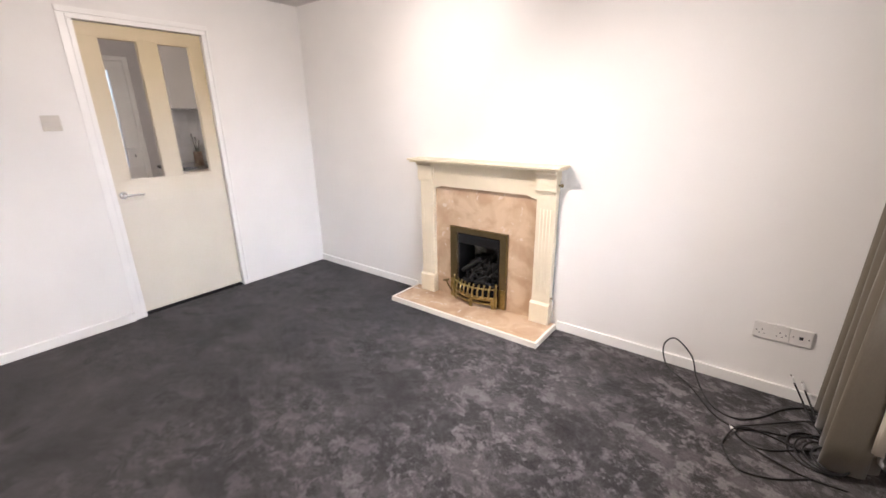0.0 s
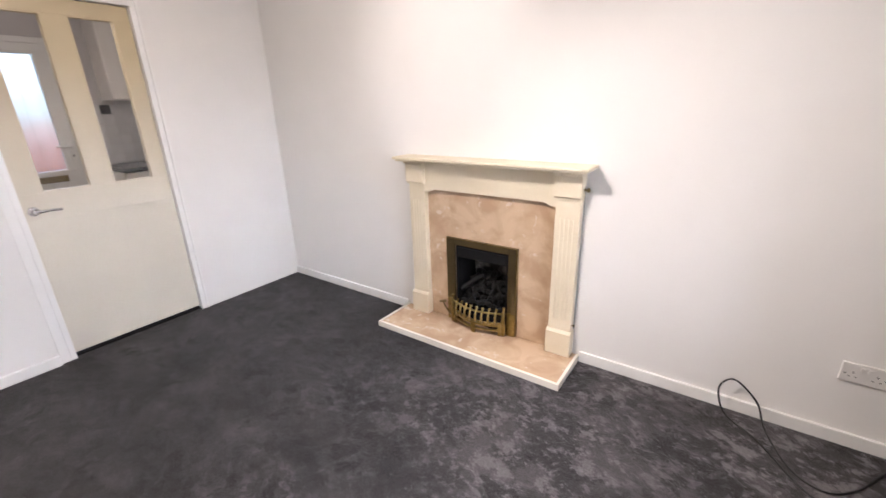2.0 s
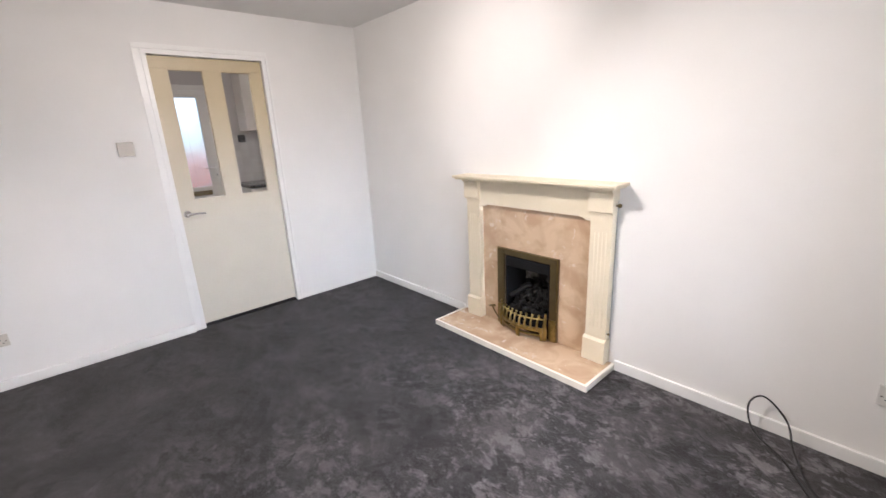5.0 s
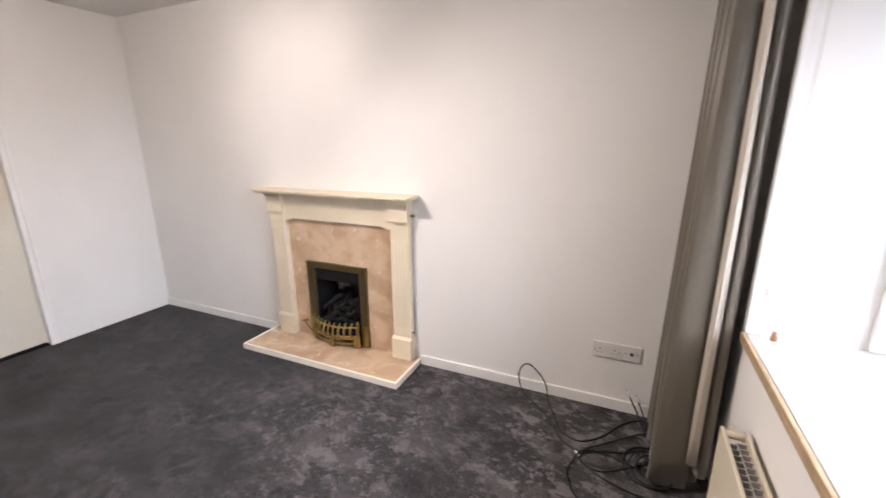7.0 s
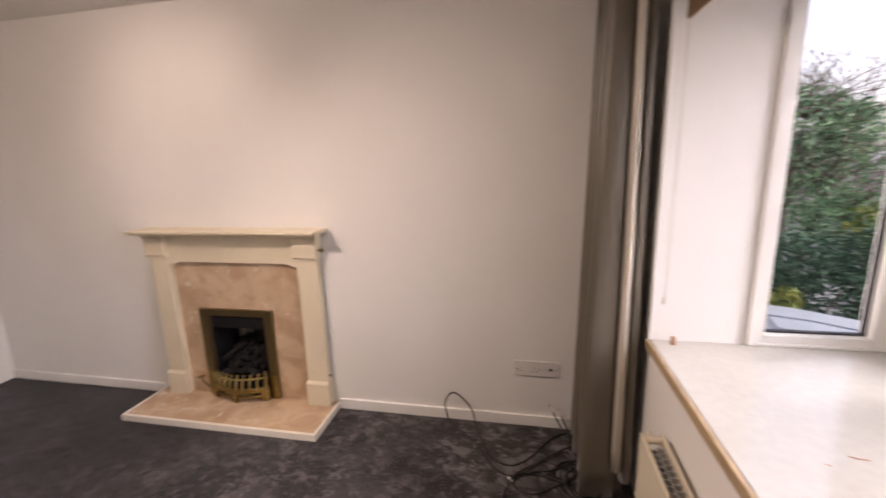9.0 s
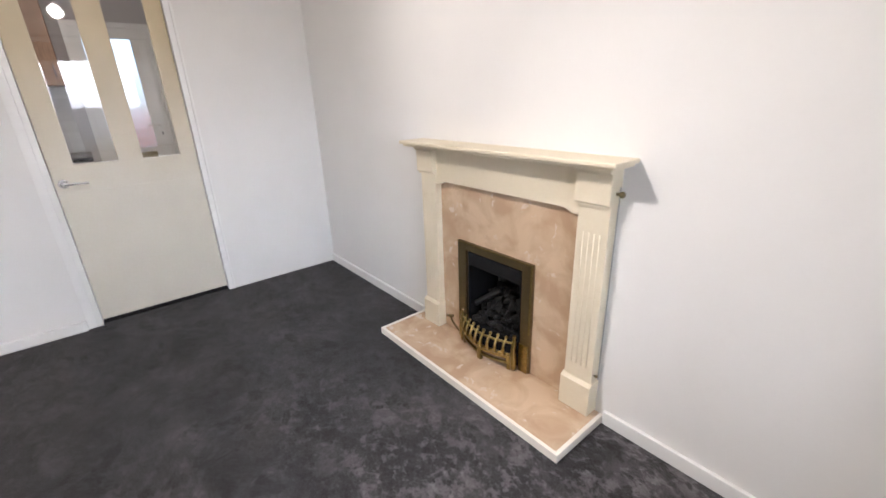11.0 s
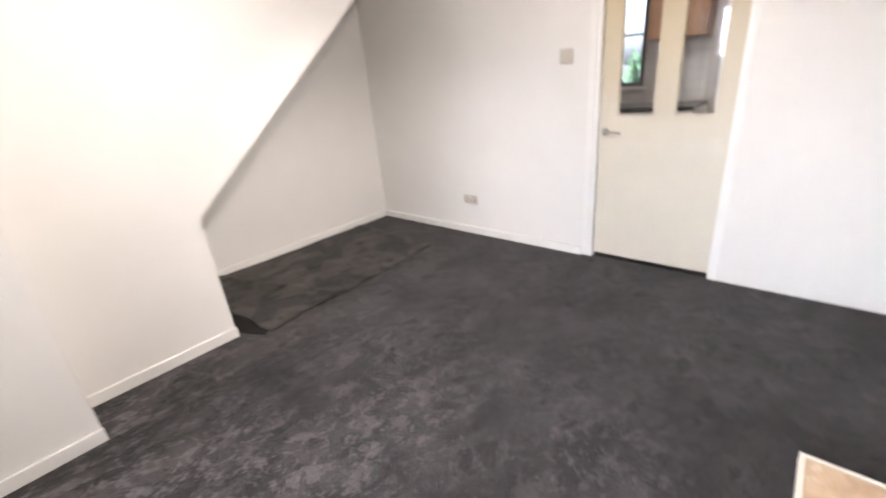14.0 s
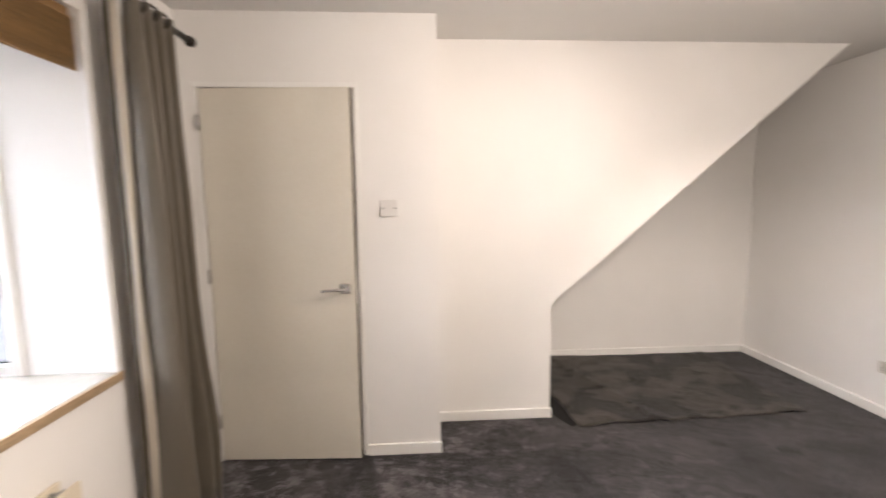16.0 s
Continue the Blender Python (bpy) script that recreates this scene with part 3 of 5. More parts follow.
def fire_surround():
    s = thing("fire_surround", (-1.29, 2.54, TOP), "cream painted timber fire surround with a moulded mantel shelf", "fire surround")
    bm = bmesh.new()
    box(bm, -1.888, -0.680, 2.442, NY, 1.106, 1.122, bevel=0.004)
    box(bm, -1.875, -0.695, 2.456, NY, 1.094, 1.106, bevel=0.003)
    part("mantel_shelf", bm, CREAM, s, "cream mantel shelf with a rounded lip")
    for x0, x1 in LEGS:
        leg = bmesh.new()
        box(leg, x0, x1, 2.550, NY, TOP + 0.152, 0.955, bevel=0.002)
        part("leg", leg, CREAM, s)
        bm = bmesh.new()
        for i in range(4):
            c = x0 + 0.030 + i * (x1 - x0 - 0.06) / 3
            tube(bm, [(c, 2.5520, TOP + 0.22), (c, 2.5520, 0.84)], 0.0034, 6)
        part("reeding", bm, CREAM, s)
        bm = bmesh.new()
        prism(bm, [(2.532, TOP), (2.532, TOP + 0.140), (2.546, TOP + 0.152), (NY, TOP + 0.152), (NY, TOP)], "x", x0 - 0.006, x1 + 0.006)
        part("plinth", bm, CREAM, s)
        bm = bmesh.new()
        prism(bm, [(2.534, 0.955), (2.528, 0.960), (2.528, 1.066), (2.512, 1.078), (2.506, 1.094), (NY, 1.094), (NY, 0.955)], "x", x0 - 0.006, x1 + 0.006)
        part("capital", bm, CREAM, s)
        part("capital_bead", boxes((x0 - 0.008, x1 + 0.005, 2.540, NY, 0.945, 0.954)), CREAM, s)
    a, b = LEGS[0][1], LEGS[1][0]
    bm = bmesh.new()
    prism(bm, [(a, 1.094), (a, 0.898), (a + 0.03, 0.900), (a + 0.055, 0.912), (a + 0.075, 0.917), (b - 0.075, 0.917), (b - 0.055, 0.912), (b - 0.03, 0.900), (b, 0.898), (b, 1.094)], "y", 2.556, 2.586)
    part("frieze", bm, CREAM, s, "cream frieze with shaped lower corners")
    # knobs of the fixing on the side
    for z, k in ((0.998, 1.5), (0.23, 0.9)):
        bm = bmesh.new()
        lathe(bm, [(r * k, q * k) for r, q in ((0.004, 0), (0.004, 0.008), (0.0075, 0.010), (0.008, 0.016), (0.005, 0.019))], pose(-0.729 if z > 0.5 else -0.737, 2.565, z, 0, 90, 0), 12)
        part("fixing_knob", bm, BRASSDULL, s, "small brown fixing knob")
    # thin grey bar drawn for the shadow gap between surround and wall
    bm = bmesh.new()
    tube(bm, [(-0.730, 2.590, 0.20), (-0.730, 2.590, 1.02)], 0.0022, 8)
    part("side_gap_line", bm, FIN, s, "thin grey line for the shadow gap along the side")
    return s


def back_panel():
    a, b = LEGS[0][1] - 0.002, LEGS[1][0] + 0.002
    p = thing("marble_back_panel", (-1.29, 2.59, TOP), "pink-beige marble panel round the fire", "fire panel")
    for r in ((a, FX0 - 0.004, 2.588, NY - 0.001, TOP - 0.002, 0.93), (FX1 + 0.004, b, 2.588, NY - 0.001, TOP - 0.002, 0.93), (FX0 - 0.004, FX1 + 0.004, 2.588, NY - 0.001, FZ + 0.004, 0.94)):
        part("marble_slab", boxes(r), MARBLE, p)
    return p


def gas_fire():
    fire = thing("gas_fire", (-1.33, 2.56, TOP), "coal-effect gas fire with a brass frame and fret", "gas fire")
    x0, x1, z1 = -1.582, -1.078, 0.618
    y = 2.587
    for r in ((x0, x0 + 0.062, y - 0.016, y, TOP, z1), (x1 - 0.062, x1, y - 0.016, y, TOP, z1), (x0 + 0.062, x1 - 0.062, y - 0.016, y, z1 - 0.046, z1)):
        part("frame_bar", boxes(r, bevel=0.004), BRASSDULL, fire, "dull brass frame")
    part("bright_edge", boxes((x0 + 0.004, x1 - 0.004, y - 0.020, y - 0.0165, z1 - 0.008, z1 - 0.001), (x1 - 0.010, x1 - 0.002, y - 0.020, y - 0.0165, TOP + 0.22, z1 - 0.008)), BRASS, fire, "polished brass edge")
    part("foot_plate", boxes((x1 - 0.060, x1 - 0.006, y - 0.024, y - 0.0165, TOP, TOP + 0.155), bevel=0.003), BRASS, fire)
    part("foot_plate", boxes((x0 + 0.006, x0 + 0.060, y - 0.024, y - 0.0165, TOP, TOP + 0.155), bevel=0.003), BRASS, fire)
    bm = boxes((FX0, FX0 + 0.012, y - 0.004, NY + 0.245, TOP + 0.001, FZ - 0.004), (FX1 - 0.012, FX1, y - 0.004, NY + 0.245, TOP + 0.001, FZ - 0.004), (FX0 + 0.012, FX1 - 0.012, y - 0.004, NY + 0.245, FZ - 0.018, FZ - 0.004), (FX0 + 0.012, FX1 - 0.012, y - 0.004, NY + 0.245, TOP + 0.001, TOP + 0.012))
    part("firebox", bm, BLACK, fire, "black iron firebox")
    bm = bmesh.new()
    prism(bm, [(NY + 0.23, TOP + 0.02), (NY + 0.245, TOP + 0.02), (NY + 0.245, FZ - 0.02), (NY + 0.15, FZ - 0.02), (NY + 0.20, 0.40)], "x", FX0 + 0.013, FX1 - 0.013)
    part("fireback", bm, SOOT, fire, "sooty grey fireback")
    part("hood", boxes((FX0 + 0.012, FX1 - 0.012, y - 0.006, y + 0.012, FZ - 0.085, FZ - 0.019), bevel=0.004), BLACK, fire, "black metal hood")
    bm = bmesh.new()
    prism(bm, [(y + 0.0, TOP + 0.012), (y + 0.0, 0.16), (NY + 0.18, 0.30), (NY + 0.22, 0.30), (NY + 0.22, TOP + 0.012)], "x", FX0 + 0.02, FX1 - 0.02)
    part("coal_bed", bm, BLACK, fire)
    lumps = []
    for k in range(5):
        bm = bmesh.new()
        bmesh.ops.create_icosphere(bm, subdivisions=1, radius=1.0)
        for v in bm.verts:
            q = v.co.copy()
            v.co *= 0.88 + 0.75 * noise.noise(q * 1.3 + Vector((k * 7.1, 0, 0))) + 0.25 * noise.noise(q * 4 + Vector((0, k * 3.0, 0)))
        me = bpy.data.meshes.new("coal")
        bm.to_mesh(me)
        bm.free()
        me.materials.append(COAL)
        lumps.append(me)
    rnd = random.Random(4)
    for row in range(6):
        for i in range(8 - row % 2):
            u = (i + 0.5 + 0.5 * (row % 2)) / 8 + rnd.uniform(-0.03, 0.03)
            v = row / 5
            ob = new("coal", rnd.choice(lumps))
            px = FX0 + 0.035 + u * (FX1 - FX0 - 0.07)
            py = y + 0.0 + v * 0.17
            pz = 0.175 + v * 0.145 + rnd.uniform(-0.006, 0.010) + 0.03 * math.sin(u * math.pi)
            s = rnd.uniform(0.021, 0.031)
            ob.matrix_basis = pose(px, py, pz, rnd.uniform(0, 360), rnd.uniform(0, 360), rnd.uniform(0, 360)) @ Matrix.Diagonal((s, s * 1.15, s * 0.9, 1))
            ob.parent = fire
            ob.matrix_parent_inverse = fire.matrix_basis.inverted()
    # a log across the coals
    bm = bmesh.new()
    tube(bm, spline([(-1.50, 2.62, 0.25), (-1.44, 2.66, 0.30), (-1.38, 2.70, 0.345)], 4), 0.017, 8)
    part("fake_log", bm, COAL, fire)
    return fire


def fire_fret():
    fret = thing("brass_fire_fret", (-1.33, 2.50, TOP), "cast brass fire basket front with curved bars", "fire basket")
    a, b = -1.515, -1.150

    def bow(u):
        return 2.542 - 0.052 * math.sin(math.pi * u)
    n = 24
    for name, z, r in (("top_rail", 0.192, 0.0065), ("middle_rail", 0.122, 0.009)):
        bm = bmesh.new()
        tube(bm, [(a + (b - a) * i / n, bow(i / n), z) for i in range(n + 1)], r, 8)
        part(name, bm, BRASS, fret)
    for k in range(8):
        u = (k + 1) / 9
        x, yy = a + (b - a) * u, bow(u)
        bm = bmesh.new()
        line = spline([(x, yy, 0.122), (x + 0.003, yy - 0.018, 0.138), (x + 0.004, yy - 0.020, 0.170), (x, yy - 0.004, 0.194), (x - 0.002, yy + 0.010, 0.206)], 4)
        tube(bm, line, [0.0085] * 8 + [0.0075] * 4 + [0.006] * (len(line) - 12), 8)
        part("bar", bm, BRASS, fret)
        bm = bmesh.new()
        lathe(bm, [(0.003, -0.008), (0.008, -0.005), (0.009, 0), (0.007, 0.006), (0.002, 0.009)], pose(x - 0.002, yy + 0.010, 0.212), 10)
        part("bar_knob", bm, BRASS, fret)

    def band(u0, u1, za, zb, za2=None):
        """A bowed plate between two shares of the width; za2 lifts the middle of its lower edge."""
        bm, steps, rings = bmesh.new(), 8, []
        for i in range(steps + 1):
            u = u0 + (u1 - u0) * i / steps
            x, yy = a + (b - a) * u, bow(u)
            lo = za if za2 is None else za + (za2 - za) * math.sin(math.pi * i / steps)
            rings.append([bm.verts.new(c) for c in ((x, yy - 0.007, lo), (x, yy - 0.009, zb), (x, yy + 0.004, zb), (x, yy + 0.004, lo))])
        for p, q in zip(rings, rings[1:]):
            for k in range(4):
                bm.faces.new((p[k], p[(k + 1) % 4], q[(k + 1) % 4], q[k]))
        bm.faces.new(rings[0][::-1])
        bm.faces.new(rings[-1])
        return bm
    part("apron_rail", band(0.0, 1.0, 0.101, 0.116), BRASS, fret)
    part("apron_rail", band(0.0, 1.0, 0.070, 0.083), BRASS, fret)
    for u0, u1 in ((0.0, 0.08), (0.455, 0.545), (0.92, 1.0)):
        part("apron_post", band(u0, u1, 0.083, 0.101), BRASS, fret)
        part("foot", band(u0 + 0.01, u1 - 0.01, TOP + 0.001, 0.070), BRASS, fret)
    for u, s in ((0.0, -1), (1.0, 1)):
        x, yy = a + (b - a) * u, bow(u)
        bm = bmesh.new()
        tube(bm, spline([(x, yy, TOP + 0.008), (x + s * 0.005, yy - 0.006, 0.10), (x + s * 0.003, yy - 0.010, 0.15), (x + s * 0.002, yy, 0.20), (x + s * 0.004, yy - 0.002, 0.238)], 5), [0.015] * 10 + [0.012] * 6 + [0.008] * 5, 10)
        part("end_post", bm, BRASS, fret)
    # left-hand control lever
    bm = bmesh.new()
    tube(bm, spline([(-1.535, 2.53, 0.095), (-1.548, 2.50, 0.15), (-1.562, 2.488, 0.195)], 5), 0.0055, 8)
    tube(bm, [(-1.585, 2.485, 0.192), (-1.540, 2.490, 0.204)], 0.009, 8)
    part("control_lever", bm, BRASSDULL, fret, "dark brass control lever")
    return fret


hearth()
fire_surround()
back_panel()
gas_fire()
fire_fret()

# ---- wall plates ----


def plate(name, at, out, w, h, label, category, mat, fill):
    """A wall plate with its front towards out. fill: rows of (name, kind, u, v, w, h, material)."""
    turn = Matrix.Translation(at) @ Vector(out).to_track_quat("Z", "Y").to_matrix().to_4x4()
    ob = thing(name, at, label, category)
    bm = bmesh.new()
    box(bm, -w / 2, w / 2, -h / 2, h / 2, 0, 0.010, bevel=0.0025, m=turn)
    part("plate", bm, mat, ob)
    for nm, u, v, fw, fh, fm, proud in fill:
        bm = bmesh.new()
        box(bm, u - fw / 2, u + fw / 2, v - fh / 2, v + fh / 2, 0.0095, 0.010 + proud, bevel=0.0008, m=turn)
        part(nm, bm, fm, ob)
    return ob


def double_socket_fill():
    rows = []
    for u in (-0.036, 0.036):
        rows += [("pin_hole", u, 0.004, 0.004, 0.009, SLOT, 0.0004), ("pin_hole", u - 0.011, -0.016, 0.007, 0.004, SLOT, 0.0004), ("pin_hole", u + 0.011, -0.016, 0.007, 0.004, SLOT, 0.0004)]
    rows += [("rocker", -0.012, 0.022, 0.011, 0.018, PLASTIC, 0.004), ("rocker", 0.012, 0.022, 0.011, 0.018, PLASTIC, 0.004), ("screw", -0.060, -0.004, 0.006, 0.006, SLOT, 0.0005), ("screw", 0.060, -0.004, 0.006, 0.006, SLOT, 0.0005)]
    return rows


plate("double_socket", (0.437, NY, 0.347), (0, -1, 0), 0.147, 0.086, "white double mains socket above the skirting", "socket", PLASTIC, double_socket_fill())
plate("aerial_socket", (0.556, NY, 0.347), (0, -1, 0), 0.086, 0.086, "grey-white aerial socket beside a mains socket", "socket", PLASTIC, [("aerial_port", 0.0, 0.0, 0.016, 0.016, SLOT, 0.004), ("screw", -0.030, 0, 0.006, 0.006, SLOT, 0.0005), ("screw", 0.030, 0, 0.006, 0.006, SLOT, 0.0005)])
plate("double_socket", (WX, -0.158, 0.318), (1, 0, 0), 0.147, 0.076, "beige-grey double socket low on the wall", "socket", BEIGEPLATE, double_socket_fill())
plate("light_switch", (WX, 0.738, 1.413), (1, 0, 0), 0.092, 0.092, "beige-grey light switch beside the glazed door", "switch", BEIGEPLATE, [("rocker", 0.0, 0.0, 0.018, 0.030, BEIGEPLATE, 0.003)])
plate("light_switch", (-0.130, BUMP, 1.382), (0, 1, 0), 0.088, 0.088, "white light switch beside the hall door", "switch", PLASTIC, [("rocker", 0.0, 0.0, 0.022, 0.016, PLASTIC, 0.003), ("screw", -0.030, 0, 0.007, 0.007, SLOT, 0.0005), ("screw", 0.030, 0, 0.007, 0.007, SLOT, 0.0005)])

# ---- bay window ----


def casement(name, along, a, b, face, inward, label, bars=(), handle=None):
    """A uPVC window along x or y between a and b, its inner face at `face`; inward is +1 or -1 on the other axis."""
    w = thing(name, (face, (a + b) / 2, SILLZ) if along == "y" else ((a + b) / 2, face, SILLZ), label, "window", kind="structure")
    z0, z1 = SILLZ, HEAD

    def bar(nm, u0, u1, v0, v1, d0, d1, mat, parent=w, bevel=0.004):
        lo, hi = sorted((face + inward * d0, face + inward * d1))
        r = (lo, hi, u0, u1, v0, v1) if along == "y" else (u0, u1, lo, hi, v0, v1)
        return part(nm, boxes(r, bevel=bevel), mat, parent)
    f = 0.055
    bar("frame", a, a + f, z0, z1, -0.07, 0, UPVC)
    bar("frame", b - f, b, z0, z1, -0.07, 0, UPVC)
    bar("frame", a + f, b - f, z0, z0 + f * 0.7, -0.07, 0, UPVC)
    bar("frame", a + f, b - f, z1 - f, z1, -0.07, 0, UPVC)
    if along == "x":
        bar("trim", a - 0.004, a + 0.030, z0, z1, 0.0005, 0.014, UPVC)
        bar("trim", a + 0.030, b - 0.02, z1 - 0.034, z1, 0.0005, 0.014, UPVC)
    edges = [a + f, *bars, b - f]
    for i, (u0, u1) in enumerate(zip(edges, edges[1:])):
        if i:
            bar("mullion", u0 - 0.035, u0 + 0.035, z0 + f * 0.7, z1 - f, -0.07, -0.001, UPVC)
            u0 += 0.035
        if i < len(edges) - 2:
            u1 -= 0.035
        lo, hi = z0 + f * 0.7, z1 - f
        s = 0.045 if handle is not None else 0.0
        if s:
            bar("sash", u0, u0 + s, lo, hi, -0.06, 0.012, UPVC)
            bar("sash", u1 - s, u1, lo, hi, -0.06, 0.012, UPVC)
            bar("sash", u0 + s, u1 - s, lo, lo + s, -0.06, 0.012, UPVC)
            bar("sash", u0 + s, u1 - s, hi - s, hi, -0.06, 0.012, UPVC)
        g0, g1, h0, h1 = u0 + s, u1 - s, lo + s, hi - s
        for r in ((g0, g0 + 0.007, h0, h1), (g1 - 0.007, g1, h0, h1), (g0 + 0.007, g1 - 0.007, h0, h0 + 0.006), (g0 + 0.007, g1 - 0.007, h1 - 0.006, h1)):
            bar("seal", *r, -0.052, -0.030, SEAL, bevel=0)
        pane = bar("pane", g0 + 0.006, g1 - 0.006, h0 + 0.005, h1 - 0.005, -0.040, -0.036, BAYGLASS, bevel=0)
        pane.visible_shadow = False
        if handle == i:
            c = (g0 + g1) / 2 - 0.03
            at = Vector((face + inward * 0.012, c, lo + s * 0.55)) if along == "y" else Vector((c, face + inward * 0.012, lo + s * 0.55))
            out = Vector((inward, 0, 0)) if along == "y" else Vector((0, inward, 0))
            run = Vector((0, 1, 0)) if along == "y" else Vector((1, 0, 0))
            bm = bmesh.new()
            tube(bm, [at - run * 0.035, at + run * 0.035], 0.011, 10)
            h = part("handle", bm, UPVC, w, "white window handle")
            bm = bmesh.new()
            tube(bm, spline([at, at + out * 0.03, at + out * 0.038 + run * 0.03, at + out * 0.030 + run * 0.075, at + out * 0.034 + run * 0.12], 5), 0.009, 8)
            part("lever", bm, UPVC, h)
            bm = bmesh.new()
            lathe(bm, [(0.007, 0), (0.007, 0.004)], Matrix.Translation(at + out * 0.011 - run * 0.02) @ out.to_track_quat("Z", "Y").to_matrix().to_4x4(), 10)
            part("lock", bm, CHROME, h)
    return w


casement("window_1", "y", BY0 + 0.035, BY1 - 0.035, BX, -1, "white plastic bay window with three opening lights", bars=(1.02, 1.55), handle=2)
casement("window_2", "x", 1.225, BX - 0.01, BY1, -1, "narrow white plastic side window of the bay")
casement("window_3", "x", 1.225, BX - 0.01, BY0, 1, "narrow white plastic side window of the bay")
for y0, y1 in ((BY1 - 0.034, BY1 + 0.06), (BY0 - 0.06, BY0 + 0.034)):
    post = structure("window_post", boxes((BX - 0.012, BX + 0.085, y0, y1, SILLZ, HEAD), bevel=0.006), UPVC, "white plastic corner post of the bay", "window post")
    if y0 > 1:
        for dy, z, w, tall in ((0.010, 1.540, 0.008, 0.022), (0.016, 1.492, 0.013, 0.026), (0.024, 1.470, 0.012, 0.016), (0.006, 1.505, 0.004, 0.012)):
            bm = bmesh.new()
            prism(bm, [(y0 + dy, z), (y0 + dy + w * 0.8, z - 0.003), (y0 + dy + w, z + tall * 0.4), (y0 + dy + w * 0.4, z + tall), (y0 + dy + 0.001, z + tall * 0.7)], "x", BX - 0.0135, BX - 0.0119)
            part("glue_mark", bm, CORK, post, "brown mark of old glue")
bm = boxes((EX - 0.008, BX + 0.02, BY0, BY1, SILLZ - 0.034, SILLZ), bevel=0.003)
sill = structure("window_sill", bm, SILL, "deep glossy yellowed white window sill", "window sill")
part("nosing", boxes((EX - 0.022, EX - 0.0085, BY0 - 0.02, BY1 + 0.005, SILLZ - 0.036, SILLZ - 0.001), bevel=0.003), NOSING, sill, "worn wooden front edge")
part("sill_bead", boxes((BX - 0.018, BX - 0.001, BY0 + 0.06, BY1 - 0.06, SILLZ + 0.0005, SILLZ + 0.014), (1.24, BX - 0.02, BY1 - 0.014, BY1 - 0.001, SILLZ + 0.0005, SILLZ + 0.010), bevel=0.003), UPVC, sill)
part("reveal_trim", boxes((EX - 0.012, EX + 0.004, BY1 - 0.002, BY1 + 0.028, SILLZ, HEAD), (EX - 0.012, EX + 0.004, BY0 - 0.028, BY0 + 0.002, SILLZ, HEAD), bevel=0.003), GLOSS, sill)

bm = bmesh.new()
lathe(bm, [(0.009, 0), (0.0095, 0.002), (0.0075, 0.030), (0.007, 0.031)], pose(0.962, 2.052, SILLZ), 12)
tagged(part("cork_stopper", bm, CORK), "small brown cork standing on the sill", "cork")
for x, y, size in ((1.157, 1.47, 1.0), (1.12, 1.264, 0.3), (1.087, 1.432, 0.25), (1.271, 1.285, 0.25)):
    bm = bmesh.new()
    tube(bm, spline([(x, y, SILLZ + 0.001), (x + 0.014 * size, y - 0.008 * size, SILLZ + 0.002), (x + 0.034 * size, y - 0.006 * size, SILLZ + 0.001)], 4), 0.0014, 6)
    tagged(part("paint_flake", bm, CORK), "tiny brown flake lying on the sill", "debris", "flakes on the sill")

# ---- blind, curtains and pole ----


def woven_blind():
    b = thing("woven_wood_blind", (0.93, 1.3, 1.90), "brown woven wood blind drawn up at the window head", "blind")
    y0, y1 = BY0 + 0.012, BY1 - 0.06
    part("headrail", boxes((EX + 0.02, EX + 0.06, y0, y1, HEAD - 0.035, HEAD - 0.002), bevel=0.003), BLIND, b)
    for i in range(4):
        x, z = EX + 0.010 + 0.013 * i, 1.885 + 0.018 * i
        bm = bmesh.new()
        box(bm, x, x + 0.010, y0, y1, z, HEAD - 0.03 - 0.004 * i, bevel=0.004)
        part("fold", bm, BLIND, b)
    bm = bmesh.new()
    for k in range(24):
        z = 1.892 + k * 0.0072
        tube(bm, [(EX + 0.009, y0 + 0.002, z), (EX + 0.009, y1 - 0.002, z)], 0.0022, 5)
    part("slat_weave", bm, BLIND, b, "thin woven wood slats", kind="stuff")
    for dx in (0.0, 0.006):
        bm = bmesh.new()
        tube(bm, spline([(EX + 0.018 + dx, y1 + 0.012, 2.07), (EX + 0.020 + dx, y1 + 0.018, 1.6), (EX + 0.014 + dx * 2, y1 + 0.020, 1.2), (EX + 0.018 + dx, y1 + 0.022, 0.95)], 8), 0.0011, 5)
        part("cord", bm, BEIGEPLATE, b)
    bm = bmesh.new()
    lathe(bm, [(0.003, 0), (0.006, 0.006), (0.004, 0.028), (0.002, 0.03)], pose(EX + 0.018, y1 + 0.022, 0.925), 8)
    part("cord_weight", bm, BEIGEPLATE, b)
    return b


woven_blind()


